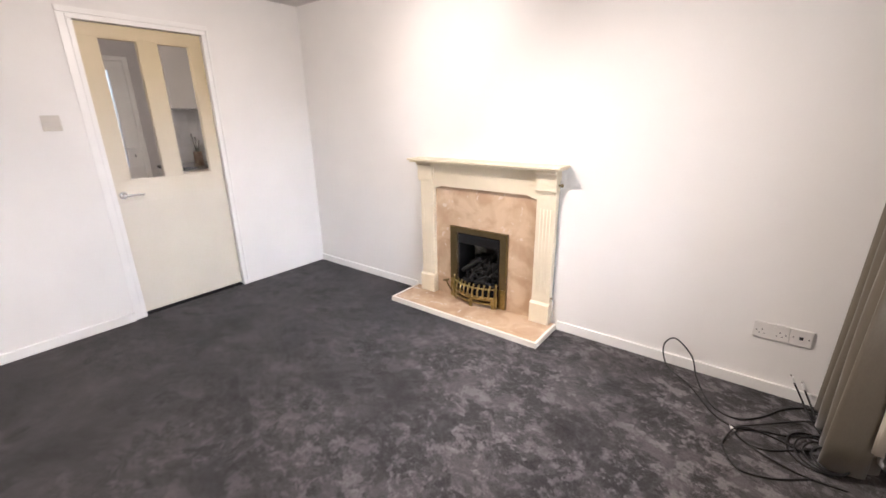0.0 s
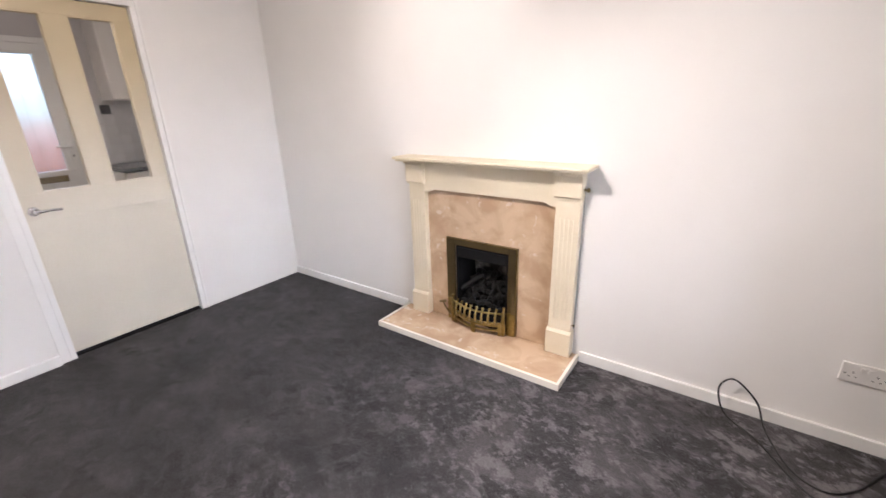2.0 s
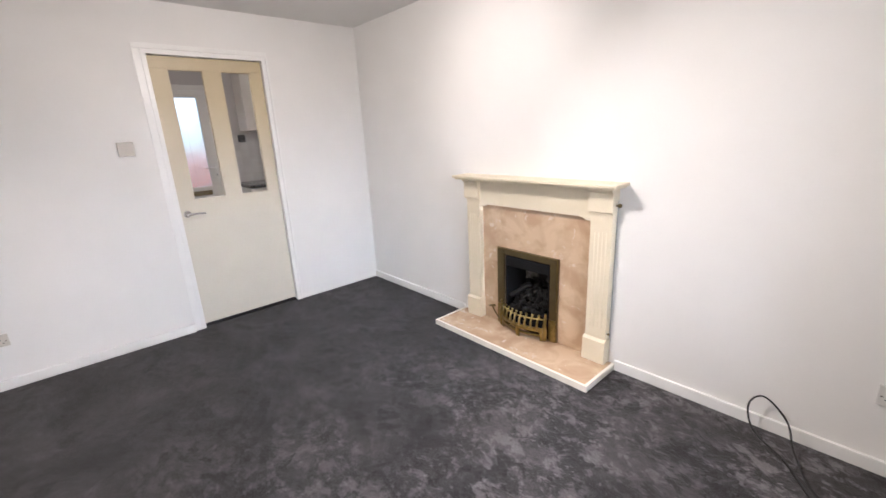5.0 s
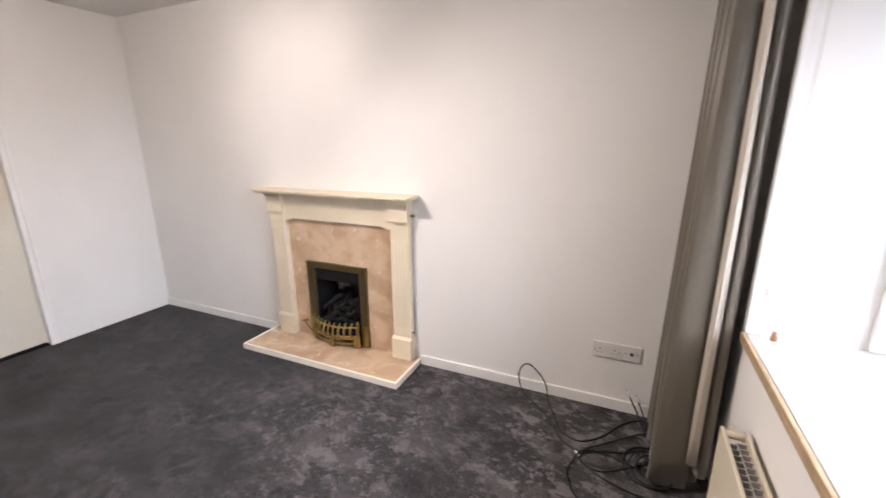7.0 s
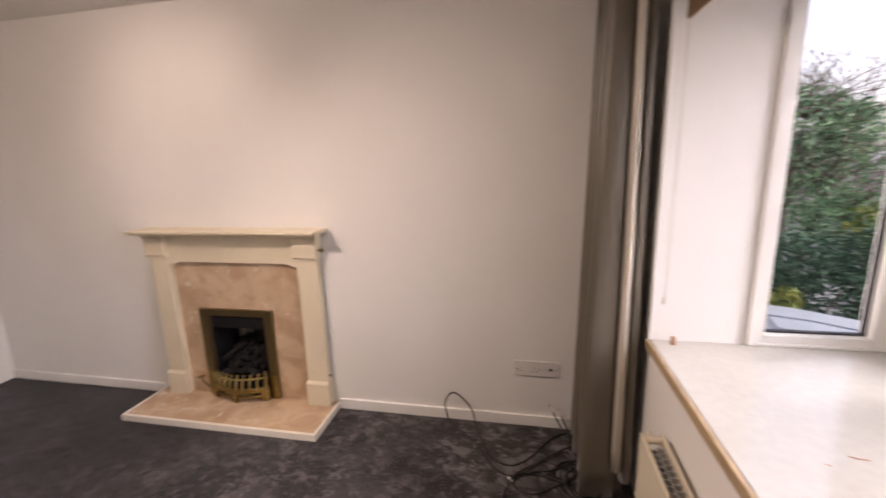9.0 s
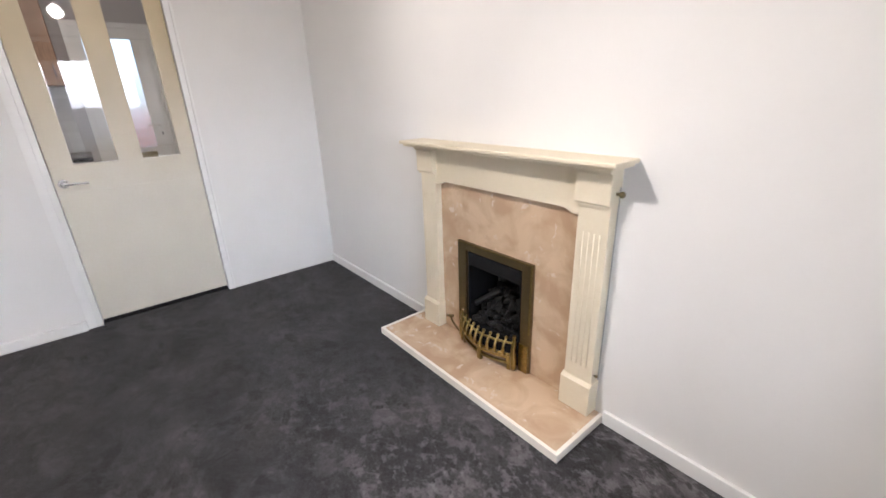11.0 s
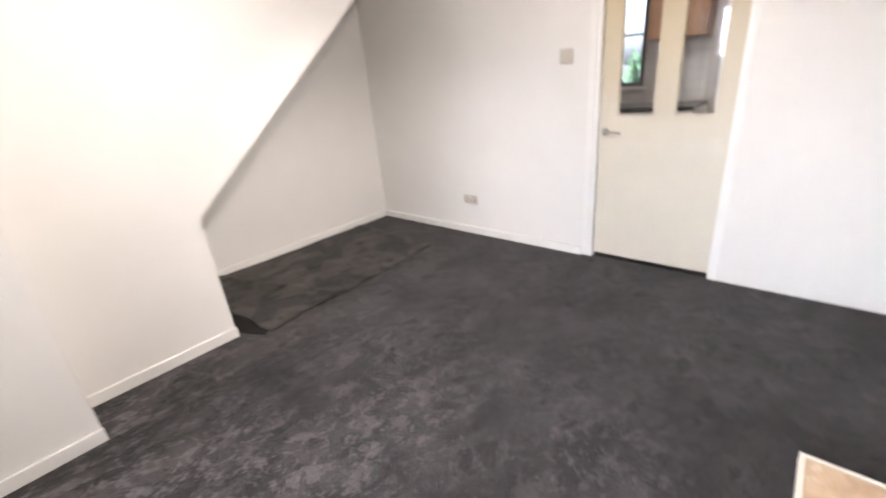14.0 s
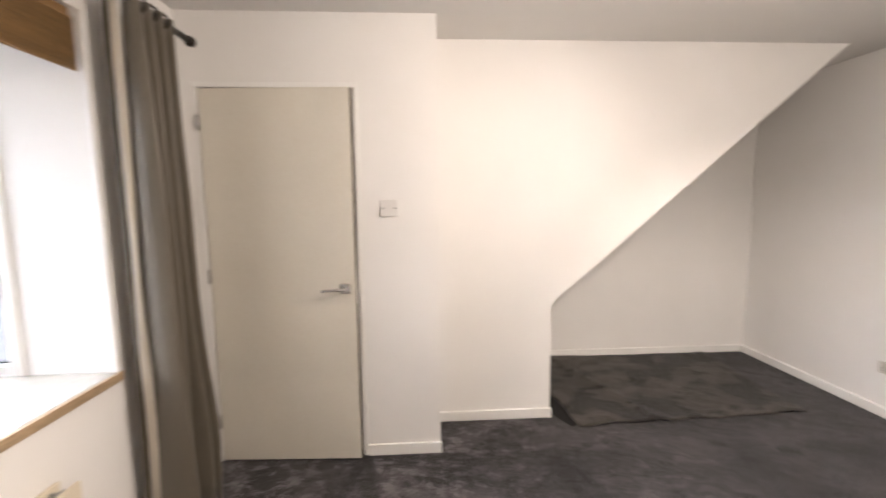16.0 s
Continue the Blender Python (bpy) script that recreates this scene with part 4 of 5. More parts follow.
def curtain(side, y_far, y_near, label):
    """A curtain bunched at one side of the bay; y_near is the edge by the window."""
    c = thing("curtain", (0.74, (y_far + y_near) / 2, 0.02), label, "curtain", "curtains at the bay")

    def sheet(name, mat, pts, z0, z1, wobble, label="", foot=1.0, gather=0.16):
        line = spline(pts, 10)
        bm = bmesh.new()
        levels = 15
        grid = []
        for j in range(levels + 1):
            v = j / levels
            z = z0 + (z1 - z0) * v
            row = []
            for i, q in enumerate(line):
                u = i / (len(line) - 1)
                d = wobble * (1 - v * 0.85) * noise.noise(Vector((u * 5, v * 3.0, side * 4.0 + len(pts))))
                squeeze = foot - gather * v
                x = 0.755 + (q.x - 0.755) * squeeze + d
                y = q.y + d * 0.6
                row.append(bm.verts.new((x, y, z)))
            grid.append(row)
        for a, b in zip(grid, grid[1:]):
            for i in range(len(a) - 1):
                bm.faces.new((a[i], a[i + 1], b[i + 1], b[i])).smooth = True
        ob = part(name, bm, mat, c, label)
        solid = ob.modifiers.new("cloth", "SOLIDIFY")
        solid.thickness = 0.003
        return ob
    n = 3
    pts = []
    for k in range(2 * n + 1):
        u = k / (2 * n)
        y = y_far + (y_near - y_far) * u
        pts.append((0.674 if k % 2 == 0 else 0.835, y, 0))
    pts.append((0.70, y_near + side * -0.014, 0))
    pts.append((0.755, y_near + side * -0.010, 0))
    pts.append((0.79, y_near + side * 0.004, 0))
    sheet("drape", CURTAIN, pts, 0.02, 2.17, 0.03, "taupe satin drape in deep folds", 1.15, 0.62)
    lp = [(0.782, y_near - side * 0.012, 0), (0.796, y_near - side * 0.026, 0), (0.815, y_near - side * 0.020, 0), (0.822, y_near + side * 0.02, 0)]
    sheet("lining", LINING, lp, 0.16, 2.16, 0.015, "cream lining turned outward")
    sheet("back_fold", CURTAIN, [(0.815, y_near + side * 0.03, 0), (0.832, y_near - side * 0.010, 0), (0.855, y_near - side * 0.008, 0), (0.872, y_near + side * 0.03, 0)], 0.10, 2.16, 0.01)
    for k in range(n):
        y = y_far + (y_near - y_far) * (k + 0.5) / n
        bm = bmesh.new()
        line = [(0.74 + 0.029 * math.cos(a), y, 2.15 + 0.029 * math.sin(a)) for a in (2 * math.pi * i / 16 for i in range(17))]
        tube(bm, line, 0.005, 6)
        part("eyelet", bm, POLE, c)
    return c


curtain(1, 2.52, 2.11, "taupe satin curtain with cream lining, gathered beside the bay")
curtain(-1, 0.33, 0.545, "taupe satin curtain with cream lining, gathered beside the hall door")


def curtain_pole():
    p = thing("curtain_pole", (0.74, 1.3, 2.15), "dark bronze curtain pole across the bay", "curtain pole")
    bm = bmesh.new()
    tube(bm, [(0.74, 0.17, 2.15), (0.74, 2.54, 2.15)], 0.014, 14)
    part("pole", bm, POLE, p)
    for y, s in ((0.17, -1), (2.54, 1)):
        bm = bmesh.new()
        lathe(bm, [(0.014, 0), (0.022, 0.004), (0.024, 0.020), (0.020, 0.034), (0.010, 0.038)], pose(0.74, y, 2.15, -90 * s, 0, 0), 14)
        part("finial", bm, POLE, p)
    for y in (0.30, 2.46):
        bm = bmesh.new()
        tube(bm, [(0.74, y, 2.13), (0.80, y, 2.128), (EX, y, 2.128)], 0.007, 8)
        lathe(bm, [(0.025, 0), (0.025, 0.006), (0.018, 0.009)], pose(EX, y, 2.128, 0, -90, 0), 14)
        part("bracket", bm, POLE, p)
    return p


curtain_pole()

# ---- radiator ----


def radiator():
    r = thing("radiator", (0.85, 1.36, 0.12), "cream enamelled double panel radiator under the sill", "radiator")
    y0, y1, z0, z1 = 0.90, 1.826, 0.12, 0.541
    for x0, x1 in ((0.806, 0.818), (0.870, 0.882)):
        bm = boxes((x0, x1, y0, y1, z0, z1), bevel=0.004)
        part("panel", bm, RADIATOR, r)
    for k in range(32):
        y = y0 + 0.03 + k * (y1 - y0 - 0.10) / 31
        bm = bmesh.new()
        box(bm, 0.820, 0.842, y, y + 0.004, z0 + 0.03, z1 - 0.012)
        box(bm, 0.846, 0.868, y + 0.010, y + 0.014, z0 + 0.03, z1 - 0.012)
        part("fin", bm, FIN, r)
    part("fin_spine", boxes((0.8425, 0.8455, y0 + 0.02, y1 - 0.05, z0 + 0.03, z1 - 0.014)), FIN, r)
    bm = bmesh.new()
    tube(bm, [(0.812, y1 - 0.022, z1 - 0.012), (0.876, y1 - 0.022, z1 - 0.012)], 0.012, 10)
    tube(bm, [(0.842, y1 - 0.022, z1 - 0.012), (0.842, y1 + 0.020, z1 - 0.012)], 0.009, 10)
    part("top_pipe", bm, RADIATOR, r)
    for y, s in ((y1, 1), (y0, -1)):
        bm = bmesh.new()
        tube(bm, [(0.846, y, z0 + 0.03), (0.846, y + s * 0.045, z0 + 0.03), (0.846, y + s * 0.045, 0.0)], 0.0085, 8)
        part("tail_pipe", bm, RADIATOR, r)
    for y in (1.05, 1.68):
        part("wall_bracket", boxes((0.8825, EX, y, y + 0.03, 0.16, 0.50)), FIN, r)
    bm = bmesh.new()
    lathe(bm, [(0.014, 0), (0.016, 0.02), (0.015, 0.05), (0.010, 0.055)], pose(0.846, y1 + 0.045, z0 + 0.04), 12)
    part("valve", bm, WHITEPLUG, r)
    return r


radiator()

# ---- cables on the carpet ----


def cable(points, label, plugs=(), radius=0.0042):
    line = spline(points, 8)
    c = thing("black_cable", points[0], label, "cable", "cables by the curtain")
    bm = bmesh.new()
    tube(bm, line, radius, 8)
    part("lead", bm, CABLE, c)
    for end, before, mat in plugs:
        a, b = Vector(end), Vector(before)
        w = (a - b).normalized()
        bm = bmesh.new()
        tube(bm, [b, b + w * 0.004, b + w * 0.026, b + w * 0.03], [0.004, 0.007, 0.007, 0.005], 8)
        part("plug", bm, mat, c)
        bm = bmesh.new()
        tube(bm, [b + w * 0.03, b + w * 0.042], 0.0035, 8)
        part("plug_tip", bm, CHROME, c)
    return c


G = 0.005
cable([(0.70, 2.50, G), (0.64, 2.54, G), (0.55, 2.47, G), (0.45, 2.32, G), (0.35, 2.25, G), (0.25, 2.31, G), (0.17, 2.47, 0.03), (0.125, 2.53, 0.12), (0.03, 2.55, 0.19), (-0.02, 2.54, 0.13), (0.02, 2.50, 0.03), (0.15, 2.41, G), (0.27, 2.235, G), (0.363, 2.181, G), (0.465, 2.223, G), (0.57, 2.257, G), (0.68, 2.34, G)], "black aerial cable looped against the skirting")
cable([(0.72, 2.44, G), (0.633, 2.41, 0.014), (0.439, 2.24, 0.013), (0.37, 2.17, 0.014), (0.385, 2.115, G), (0.466, 2.087, G), (0.578, 2.159, G), (0.66, 2.22, G)], "black cable curled on the carpet")
cable([(0.62, 2.16, 0.012), (0.48, 2.20, 0.012), (0.38, 2.17, 0.02), (0.333, 2.063, G), (0.339, 1.992, G), (0.40, 1.90, G), (0.52, 1.93, G), (0.64, 2.02, G)], "black cable curled on the carpet")
cable([(0.74, 2.02, G), (0.616, 2.012, G), (0.478, 2.041, 0.014), (0.39, 2.10, 0.014), (0.37, 2.135, 0.012)], "black cable with a white plug", [((0.33, 2.19, 0.013), (0.368, 2.138, 0.012), WHITEPLUG)])
cable([(0.68, 2.36, G), (0.64, 2.46, 0.02), (0.610, 2.52, 0.06), (0.57, 2.545, 0.125)], "black cable with a pale plug leaning on the skirting", [((0.545, 2.56, 0.17), (0.57, 2.545, 0.125), WHITEPLUG)])
cable([(0.70, 2.34, G), (0.67, 2.44, 0.02), (0.645, 2.51, 0.05), (0.615, 2.548, 0.10)], "black cable with a pale plug leaning on the skirting", [((0.596, 2.562, 0.14), (0.615, 2.548, 0.10), WHITEPLUG)])
for k in range(4):
    cx, cy, rr = 0.66 + 0.012 * k, 2.20 - 0.02 * k, 0.13 - 0.018 * k
    cable([(cx + rr * math.cos(a) * 0.8, cy + rr * math.sin(a), 0.006 + 0.009 * k + 0.004 * math.sin(3 * a + k)) for a in (0.4 * k + 2 * math.pi * i / 9 for i in range(10))], "coil of black cable lying beside the curtain")

# ---- carpet offcut in the alcove ----


def carpet_offcut():
    c = thing("carpet_offcut", (-2.1, -0.8, 0), "loose charcoal carpet offcut with a ragged edge", "carpet piece")
    nx, ny = 70, 44
    bm = bmesh.new()
    rows = []
    for j in range(ny + 1):
        v = j / ny
        row = []
        for i in range(nx + 1):
            u = i / nx
            x = -1.15 - u * 1.72 - 0.12 * v * (1 - u) + 0.05 * u * v + 0.02 * (1 - u) ** 6 * noise.noise(Vector((3, v * 6, 0)))
            edge = -0.205 - 0.06 * u + 0.022 * noise.noise(Vector((u * 9, 0, 0))) + 0.010 * noise.noise(Vector((u * 40, 2, 0)))
            y = BACK + 0.03 + v * (edge - BACK - 0.03)
            lift = 0.010 + 0.012 * noise.noise(Vector((x * 2.6, y * 2.6, 1))) + 0.018 * math.exp(-((u - 0.93) / 0.07) ** 2) * v ** 4
            ridge = 0.014 * math.exp(-((x + 1.62 + 0.35 * (y + 0.75)) / 0.035) ** 2)
            row.append(bm.verts.new((x, y, max(0.006, lift + ridge))))
        rows.append(row)
    for a, b in zip(rows, rows[1:]):
        for i in range(nx):
            bm.faces.new((a[i], a[i + 1], b[i + 1], b[i])).smooth = True
    ob = part("carpet_sheet", bm, OFFCUT, c)
    solid = ob.modifiers.new("thickness", "SOLIDIFY")
    solid.thickness, solid.offset = 0.007, 0
    bm = bmesh.new()
    prism(bm, [(-1.128, -0.75), (-1.20, -0.75), (-1.285, -0.24), (-1.225, -0.205), (-1.15, -0.36)], "z", 0.001, 0.004)
    part("dark_wedge", bm, DARKGAP, c, "dark wedge between the offcut and the stair wall")
    return c


carpet_offcut()

# ---- ceiling spotlight ----
lampbase = thing("ceiling_spotlight", (-1.58, 1.30, CZ), "chrome ceiling spotlight bar with warm bulbs", "ceiling light")
bm = bmesh.new()
lathe(bm, [(0.055, -0.022), (0.06, -0.018), (0.06, 0.0)], pose(-1.58, 1.30, CZ), 24)
part("base", bm, CHROME, lampbase)
bm = bmesh.new()
tube(bm, [(-1.80, 1.33, CZ - 0.045), (-1.58, 1.30, CZ - 0.035), (-1.38, 1.27, CZ - 0.045)], 0.007, 8)
tube(bm, [(-1.58, 1.30, CZ - 0.035), (-1.58, 1.30, CZ - 0.015)], 0.009, 8)
part("bar", bm, CHROME, lampbase)
for x, y, aim in ((LAMP.x, LAMP.y, (-1.53, 2.6, 1.60)), (-1.75, 1.33, (-1.3, -0.35, 1.2))):
    back = (Vector((x, y, 2.19)) - Vector(aim)).normalized()
    bm = bmesh.new()
    lathe(bm, [(0.012, 0.075), (0.022, 0.07), (0.028, 0.045)], Matrix.Translation((x, y, 2.19)) @ back.to_track_quat("Z", "Y").to_matrix().to_4x4(), 16)
    head = part("spot_head", bm, CHROME, lampbase)
    bm = bmesh.new()
    tube(bm, [Vector((x, y, 2.19)) + back * 0.07, (x, y, CZ - 0.04)], 0.005, 6)
    part("knuckle", bm, CHROME, head)

# ---- kitchen beyond the glazed door ----
KX = -5.60
structure("floor_kitchen", boxes((KX - 0.1, -3.40, -1.5, 3.1, -0.12, -0.002)), KFLOOR, "brown vinyl kitchen floor", "floor")
structure("ceiling_kitchen", boxes((KX - 0.1, -3.42, -1.5, 3.1, 2.40, 2.5)), CEIL, "plain white kitchen ceiling", "ceiling")
KD0, KD1, KDH = 1.24, 1.96, 2.10        # back door
KW0, KW1, KWB, KWT = -1.20, 0.53, 1.08, 2.12   # kitchen window
structure("wall_kitchen_west", boxes((KX - 0.12, KX, -1.5, KW0, -0.12, 2.40), (KX - 0.12, KX, KW0, KW1, -0.12, KWB), (KX - 0.12, KX, KW0, KW1, KWT, 2.40), (KX - 0.12, KX, KW1, KD0, -0.12, 2.40), (KX - 0.12, KX, KD0, KD1, KDH, 2.40), (KX - 0.12, KX, KD1, 3.1, -0.12, 2.40)), KWALL, "beige painted kitchen wall", "wall")
structure("wall_kitchen_north", boxes((KX, WX - 0.10, 3.0, 3.1, -0.12, 2.40)), KWALL, "beige painted kitchen wall", "wall")
structure("wall_kitchen_south", boxes((KX, WX - 0.10, -1.5, -1.4, -0.12, 2.40)), KWALL, "beige painted kitchen wall", "wall")
structure("wall_kitchen_east", boxes((WX - 0.104, WX - 0.10, NY, 3.0, -0.12, 2.40)), KWALL, "beige painted kitchen wall", "wall")


def back_door():
    d = thing("door_3", (KX - 0.06, 1.6, 0), "white plastic back door with a tall glass pane", "door", kind="structure")
    x0, x1 = KX - 0.09, KX - 0.03
    part("frame", boxes((x0, x1 + 0.02, KD0, KD0 + 0.05, 0, KDH), (x0, x1 + 0.02, KD1 - 0.05, KD1, 0, KDH), (x0, x1 + 0.02, KD0 + 0.05, KD1 - 0.05, KDH - 0.05, KDH), bevel=0.003), UPVC, d)
    part("lower_panel", boxes((x0, x1, KD0 + 0.05, KD1 - 0.05, 0.01, 0.90), bevel=0.004), UPVC, d)
    part("stile", boxes((x0, x1, KD0 + 0.05, KD0 + 0.13, 0.90, KDH - 0.05)), UPVC, d)
    part("stile", boxes((x0, x1, KD1 - 0.20, KD1 - 0.05, 0.90, KDH - 0.05)), UPVC, d)
    part("rail", boxes((x0, x1, KD0 + 0.13, KD1 - 0.20, 1.96, KDH - 0.05)), UPVC, d)
    pane = part("pane", boxes((KX - 0.062, KX - 0.058, KD0 + 0.13, KD1 - 0.20, 0.90, 1.96)), FROSTED, d)
    pane.visible_shadow = False
    bm = bmesh.new()
    tube(bm, [(x1, KD1 - 0.125, 1.12), (x1 + 0.04, KD1 - 0.125, 1.12), (x1 + 0.045, KD1 - 0.245, 1.125)], 0.010, 8)
    part("handle", bm, UPVC, d)
    part("handle_plate", boxes((x1, x1 + 0.010, KD1 - 0.145, KD1 - 0.105, 0.98, 1.19), bevel=0.003), UPVC, d)
    part("keyhole", boxes((x1 + 0.0095, x1 + 0.012, KD1 - 0.131, KD1 - 0.119, 1.02, 1.045)), SLOT, d)
    part("letter_plate", boxes((x1, x1 + 0.012, KD0 + 0.20, KD1 - 0.22, 0.79, 0.85), bevel=0.003), BRASSDULL, d, "dull brass letter plate")
    return d


def kitchen_window():
    w = thing("window_4", (KX - 0.06, 0.15, KWB), "dark framed kitchen window over the worktop", "window", kind="structure")
    x0, x1 = KX - 0.09, KX - 0.02
    part("frame", boxes((x0, x1, KW0, KW0 + 0.05, KWB, KWT), (x0, x1, KW1 - 0.05, KW1, KWB, KWT), (x0, x1, KW0 + 0.05, KW1 - 0.05, KWB, KWB + 0.05), (x0, x1, KW0 + 0.05, KW1 - 0.05, KWT - 0.08, KWT), bevel=0.003), DARKFRAME, w)
    part("glazing_bar", boxes((x0 + 0.01, x1 - 0.01, KW0 + 0.05, KW1 - 0.05, 1.60, 1.625)), DARKFRAME, w)
    part("glazing_bar", boxes((x0 + 0.01, x1 - 0.01, 0.12, 0.15, KWB + 0.05, KWT - 0.08)), DARKFRAME, w)
    pane = part("pane", boxes((KX - 0.058, KX - 0.054, KW0 + 0.05, KW1 - 0.05, KWB + 0.05, KWT - 0.08)), GLASS, w)
    pane.visible_shadow = False
    part("sill", boxes((KX - 0.02, KX + 0.06, KW0 - 0.03, KW1 + 0.03, KWB - 0.025, KWB), bevel=0.003), UPVC, w, "white window sill")
    return w


back_door()
kitchen_window()


def wall_cabinet(at, w, h, depth, front, body, label, doors=1):
    """A wall unit hung on the west kitchen wall with its front to the east."""
    x, y, z = at
    c = thing("wall_cabinet", at, label, "cabinet", "kitchen wall cabinets")
    part("body", boxes((x, x + depth, y, y + w, z, z + h), bevel=0.002), body, c)
    step = w / doors
    for k in range(doors):
        d = part("door", boxes((x + depth + 0.002, x + depth + 0.020, y + k * step + 0.002, y + (k + 1) * step - 0.002, z + 0.002, z + h - 0.002), bevel=0.003), front, c)
        hy = y + k * step + (step - 0.04 if k == 0 else 0.04)
        bm = bmesh.new()
        tube(bm, spline([(x + depth + 0.020, hy, z + 0.06), (x + depth + 0.045, hy, z + 0.08), (x + depth + 0.045, hy, z + 0.16), (x + depth + 0.020, hy, z + 0.18)], 4), 0.005, 6)
        part("handle", bm, CHROME, d)
    return c


wall_cabinet((KX + 0.001, 2.19, 1.55), 0.78, 0.72, 0.30, KCAB, KCAB, "pale wall cabinet above the tiled splashback", 2)
wall_cabinet((KX + 0.001, 0.63, 1.52), 0.52, 0.75, 0.30, KWOOD, KWOOD, "brown wooden wall cabinet beside the kitchen window")


def base_run(y0, y1):
    w = 0.58
    n = max(1, round((y1 - y0) / 0.5))
    for k in range(n):
        a, b = y0 + (y1 - y0) * k / n, y0 + (y1 - y0) * (k + 1) / n
        c = thing("base_cabinet", (KX + 0.3, a, 0), "pale kitchen base cabinet under the worktop", "cabinet", "kitchen base cabinets")
        part("body", boxes((KX + 0.002, KX + w, a + 0.001, b - 0.001, 0.10, 0.865)), KCAB, c)
        d = part("door", boxes((KX + w + 0.002, KX + w + 0.020, a + 0.003, b - 0.003, 0.12, 0.70), bevel=0.003), KCAB, c)
        e = part("drawer_front", boxes((KX + w + 0.002, KX + w + 0.020, a + 0.003, b - 0.003, 0.71, 0.86), bevel=0.003), KCAB, c)
        for p, z in ((d, 0.66), (e, 0.79)):
            bm = bmesh.new()
            tube(bm, [(KX + w + 0.020, (a + b) / 2 - 0.06, z), (KX + w + 0.045, (a + b) / 2 - 0.05, z), (KX + w + 0.045, (a + b) / 2 + 0.05, z), (KX + w + 0.020, (a + b) / 2 + 0.06, z)], 0.005, 6)
            part("handle", bm, CHROME, p)
        part("plinth", boxes((KX + 0.05, KX + w - 0.05, a + 0.001, b - 0.001, 0, 0.099)), KCAB, c)
    tagged(part("worktop", boxes((KX + 0.002, KX + 0.61, y0, y1, 0.868, 0.905), bevel=0.004), WORKTOP), "black laminate kitchen worktop on base cabinets", "worktop")


base_run(-1.39, 1.18)
base_run(2.02, 2.98)

bm = bmesh.new()
lathe(bm, [(0.05, 0), (0.055, 0.01), (0.05, 0.13), (0.052, 0.14)], pose(KX + 0.22, 2.42, 0.905), 16)
jar = tagged(part("utensil_jar", bm, BROWNPOT), "dark brown utensil jar on the worktop", "jar")
for k in range(3):
    bm = bmesh.new()
    tube(bm, [(KX + 0.22, 2.42, 0.96), (KX + 0.22 + 0.02 * (k - 1), 2.42 + 0.03 * (k - 1), 1.26 - 0.04 * k)], [0.005, 0.008], 6)
    part("utensil", bm, BLACK, jar)

pendant = thing("kitchen_ceiling_lamp", (-4.0, 1.20, 2.40), "small white ceiling lamp in the kitchen", "ceiling light")
bm = bmesh.new()
lathe(bm, [(0.07, -0.02), (0.075, 0.0)], pose(-4.0, 1.20, 2.40), 20)
part("rose", bm, WHITEPLUG, pendant)

plate("light_switch", (KX + 0.010, 2.19, 1.46), (1, 0, 0), 0.09, 0.09, "dark grey switch on the kitchen tiles", "switch", DARKFRAME, [("rocker", 0.0, 0.0, 0.02, 0.03, DARKFRAME, 0.003)])

# tiles of the splashbacks
me = None


def tiles(parent, y0, y1, z0, z1, size=0.10):
    global me
    if me is None:
        bm = boxes((0, 0.006, 0.001, size - 0.001, 0.001, size - 0.001), bevel=0.0015)
        me = bpy.data.meshes.new("tile")
        bm.to_mesh(me)
        bm.free()
        me.materials.append(TILE)
    for i in range(int((y1 - y0) / size + 0.01)):
        for j in range(int((z1 - z0) / size + 0.01)):
            ob = new("tile", me)
            ob.matrix_basis = pose(KX + 0.003, y0 + i * size, z0 + j * size)
            ob.parent = parent
            ob.matrix_parent_inverse = parent.matrix_basis.inverted()


# ---- outside ----
GZ = -0.62
structure("ground", boxes((-400, 400, -400, 400, GZ - 0.2, GZ)), GROUND, "pale grey paved ground", "ground")
rx = bmesh.new()
box(rx, -60, 60, -2.4, 2.4, GZ + 0.001, GZ + 0.012, m=pose(9.0, 9.0, 0, 0, 0, -40))
structure("road", rx, ASPHALT, "grey asphalt road", "road")


def leaves(bm, centre, spread, count, size, rnd, shell=0.35):
    """Small folded leaves scattered through an uneven clump."""
    for _ in range(count):
        d = Vector((rnd.gauss(0, 1), rnd.gauss(0, 1), rnd.gauss(0, 1))).normalized()
        r = shell + (1 - shell) * rnd.random() ** 0.5
        r *= 0.8 + 0.35 * noise.noise(d * 2.5 + Vector(centre))
        q = Vector(centre) + Vector((d.x * spread[0], d.y * spread[1], d.z * spread[2])) * r
        m = Matrix.Translation(q) @ Euler((rnd.uniform(0, 6.3), rnd.uniform(0, 6.3), rnd.uniform(0, 6.3))).to_matrix().to_4x4()
        s = size * rnd.uniform(0.6, 1.3)
        v = [bm.verts.new(m @ Vector(c)) for c in ((0, -s, 0), (s * 0.45, 0, s * 0.15), (0, s, 0), (-s * 0.45, 0, s * 0.15))]
        bm.faces.new((v[0], v[1], v[2]))
        bm.faces.new((v[0], v[2], v[3]))


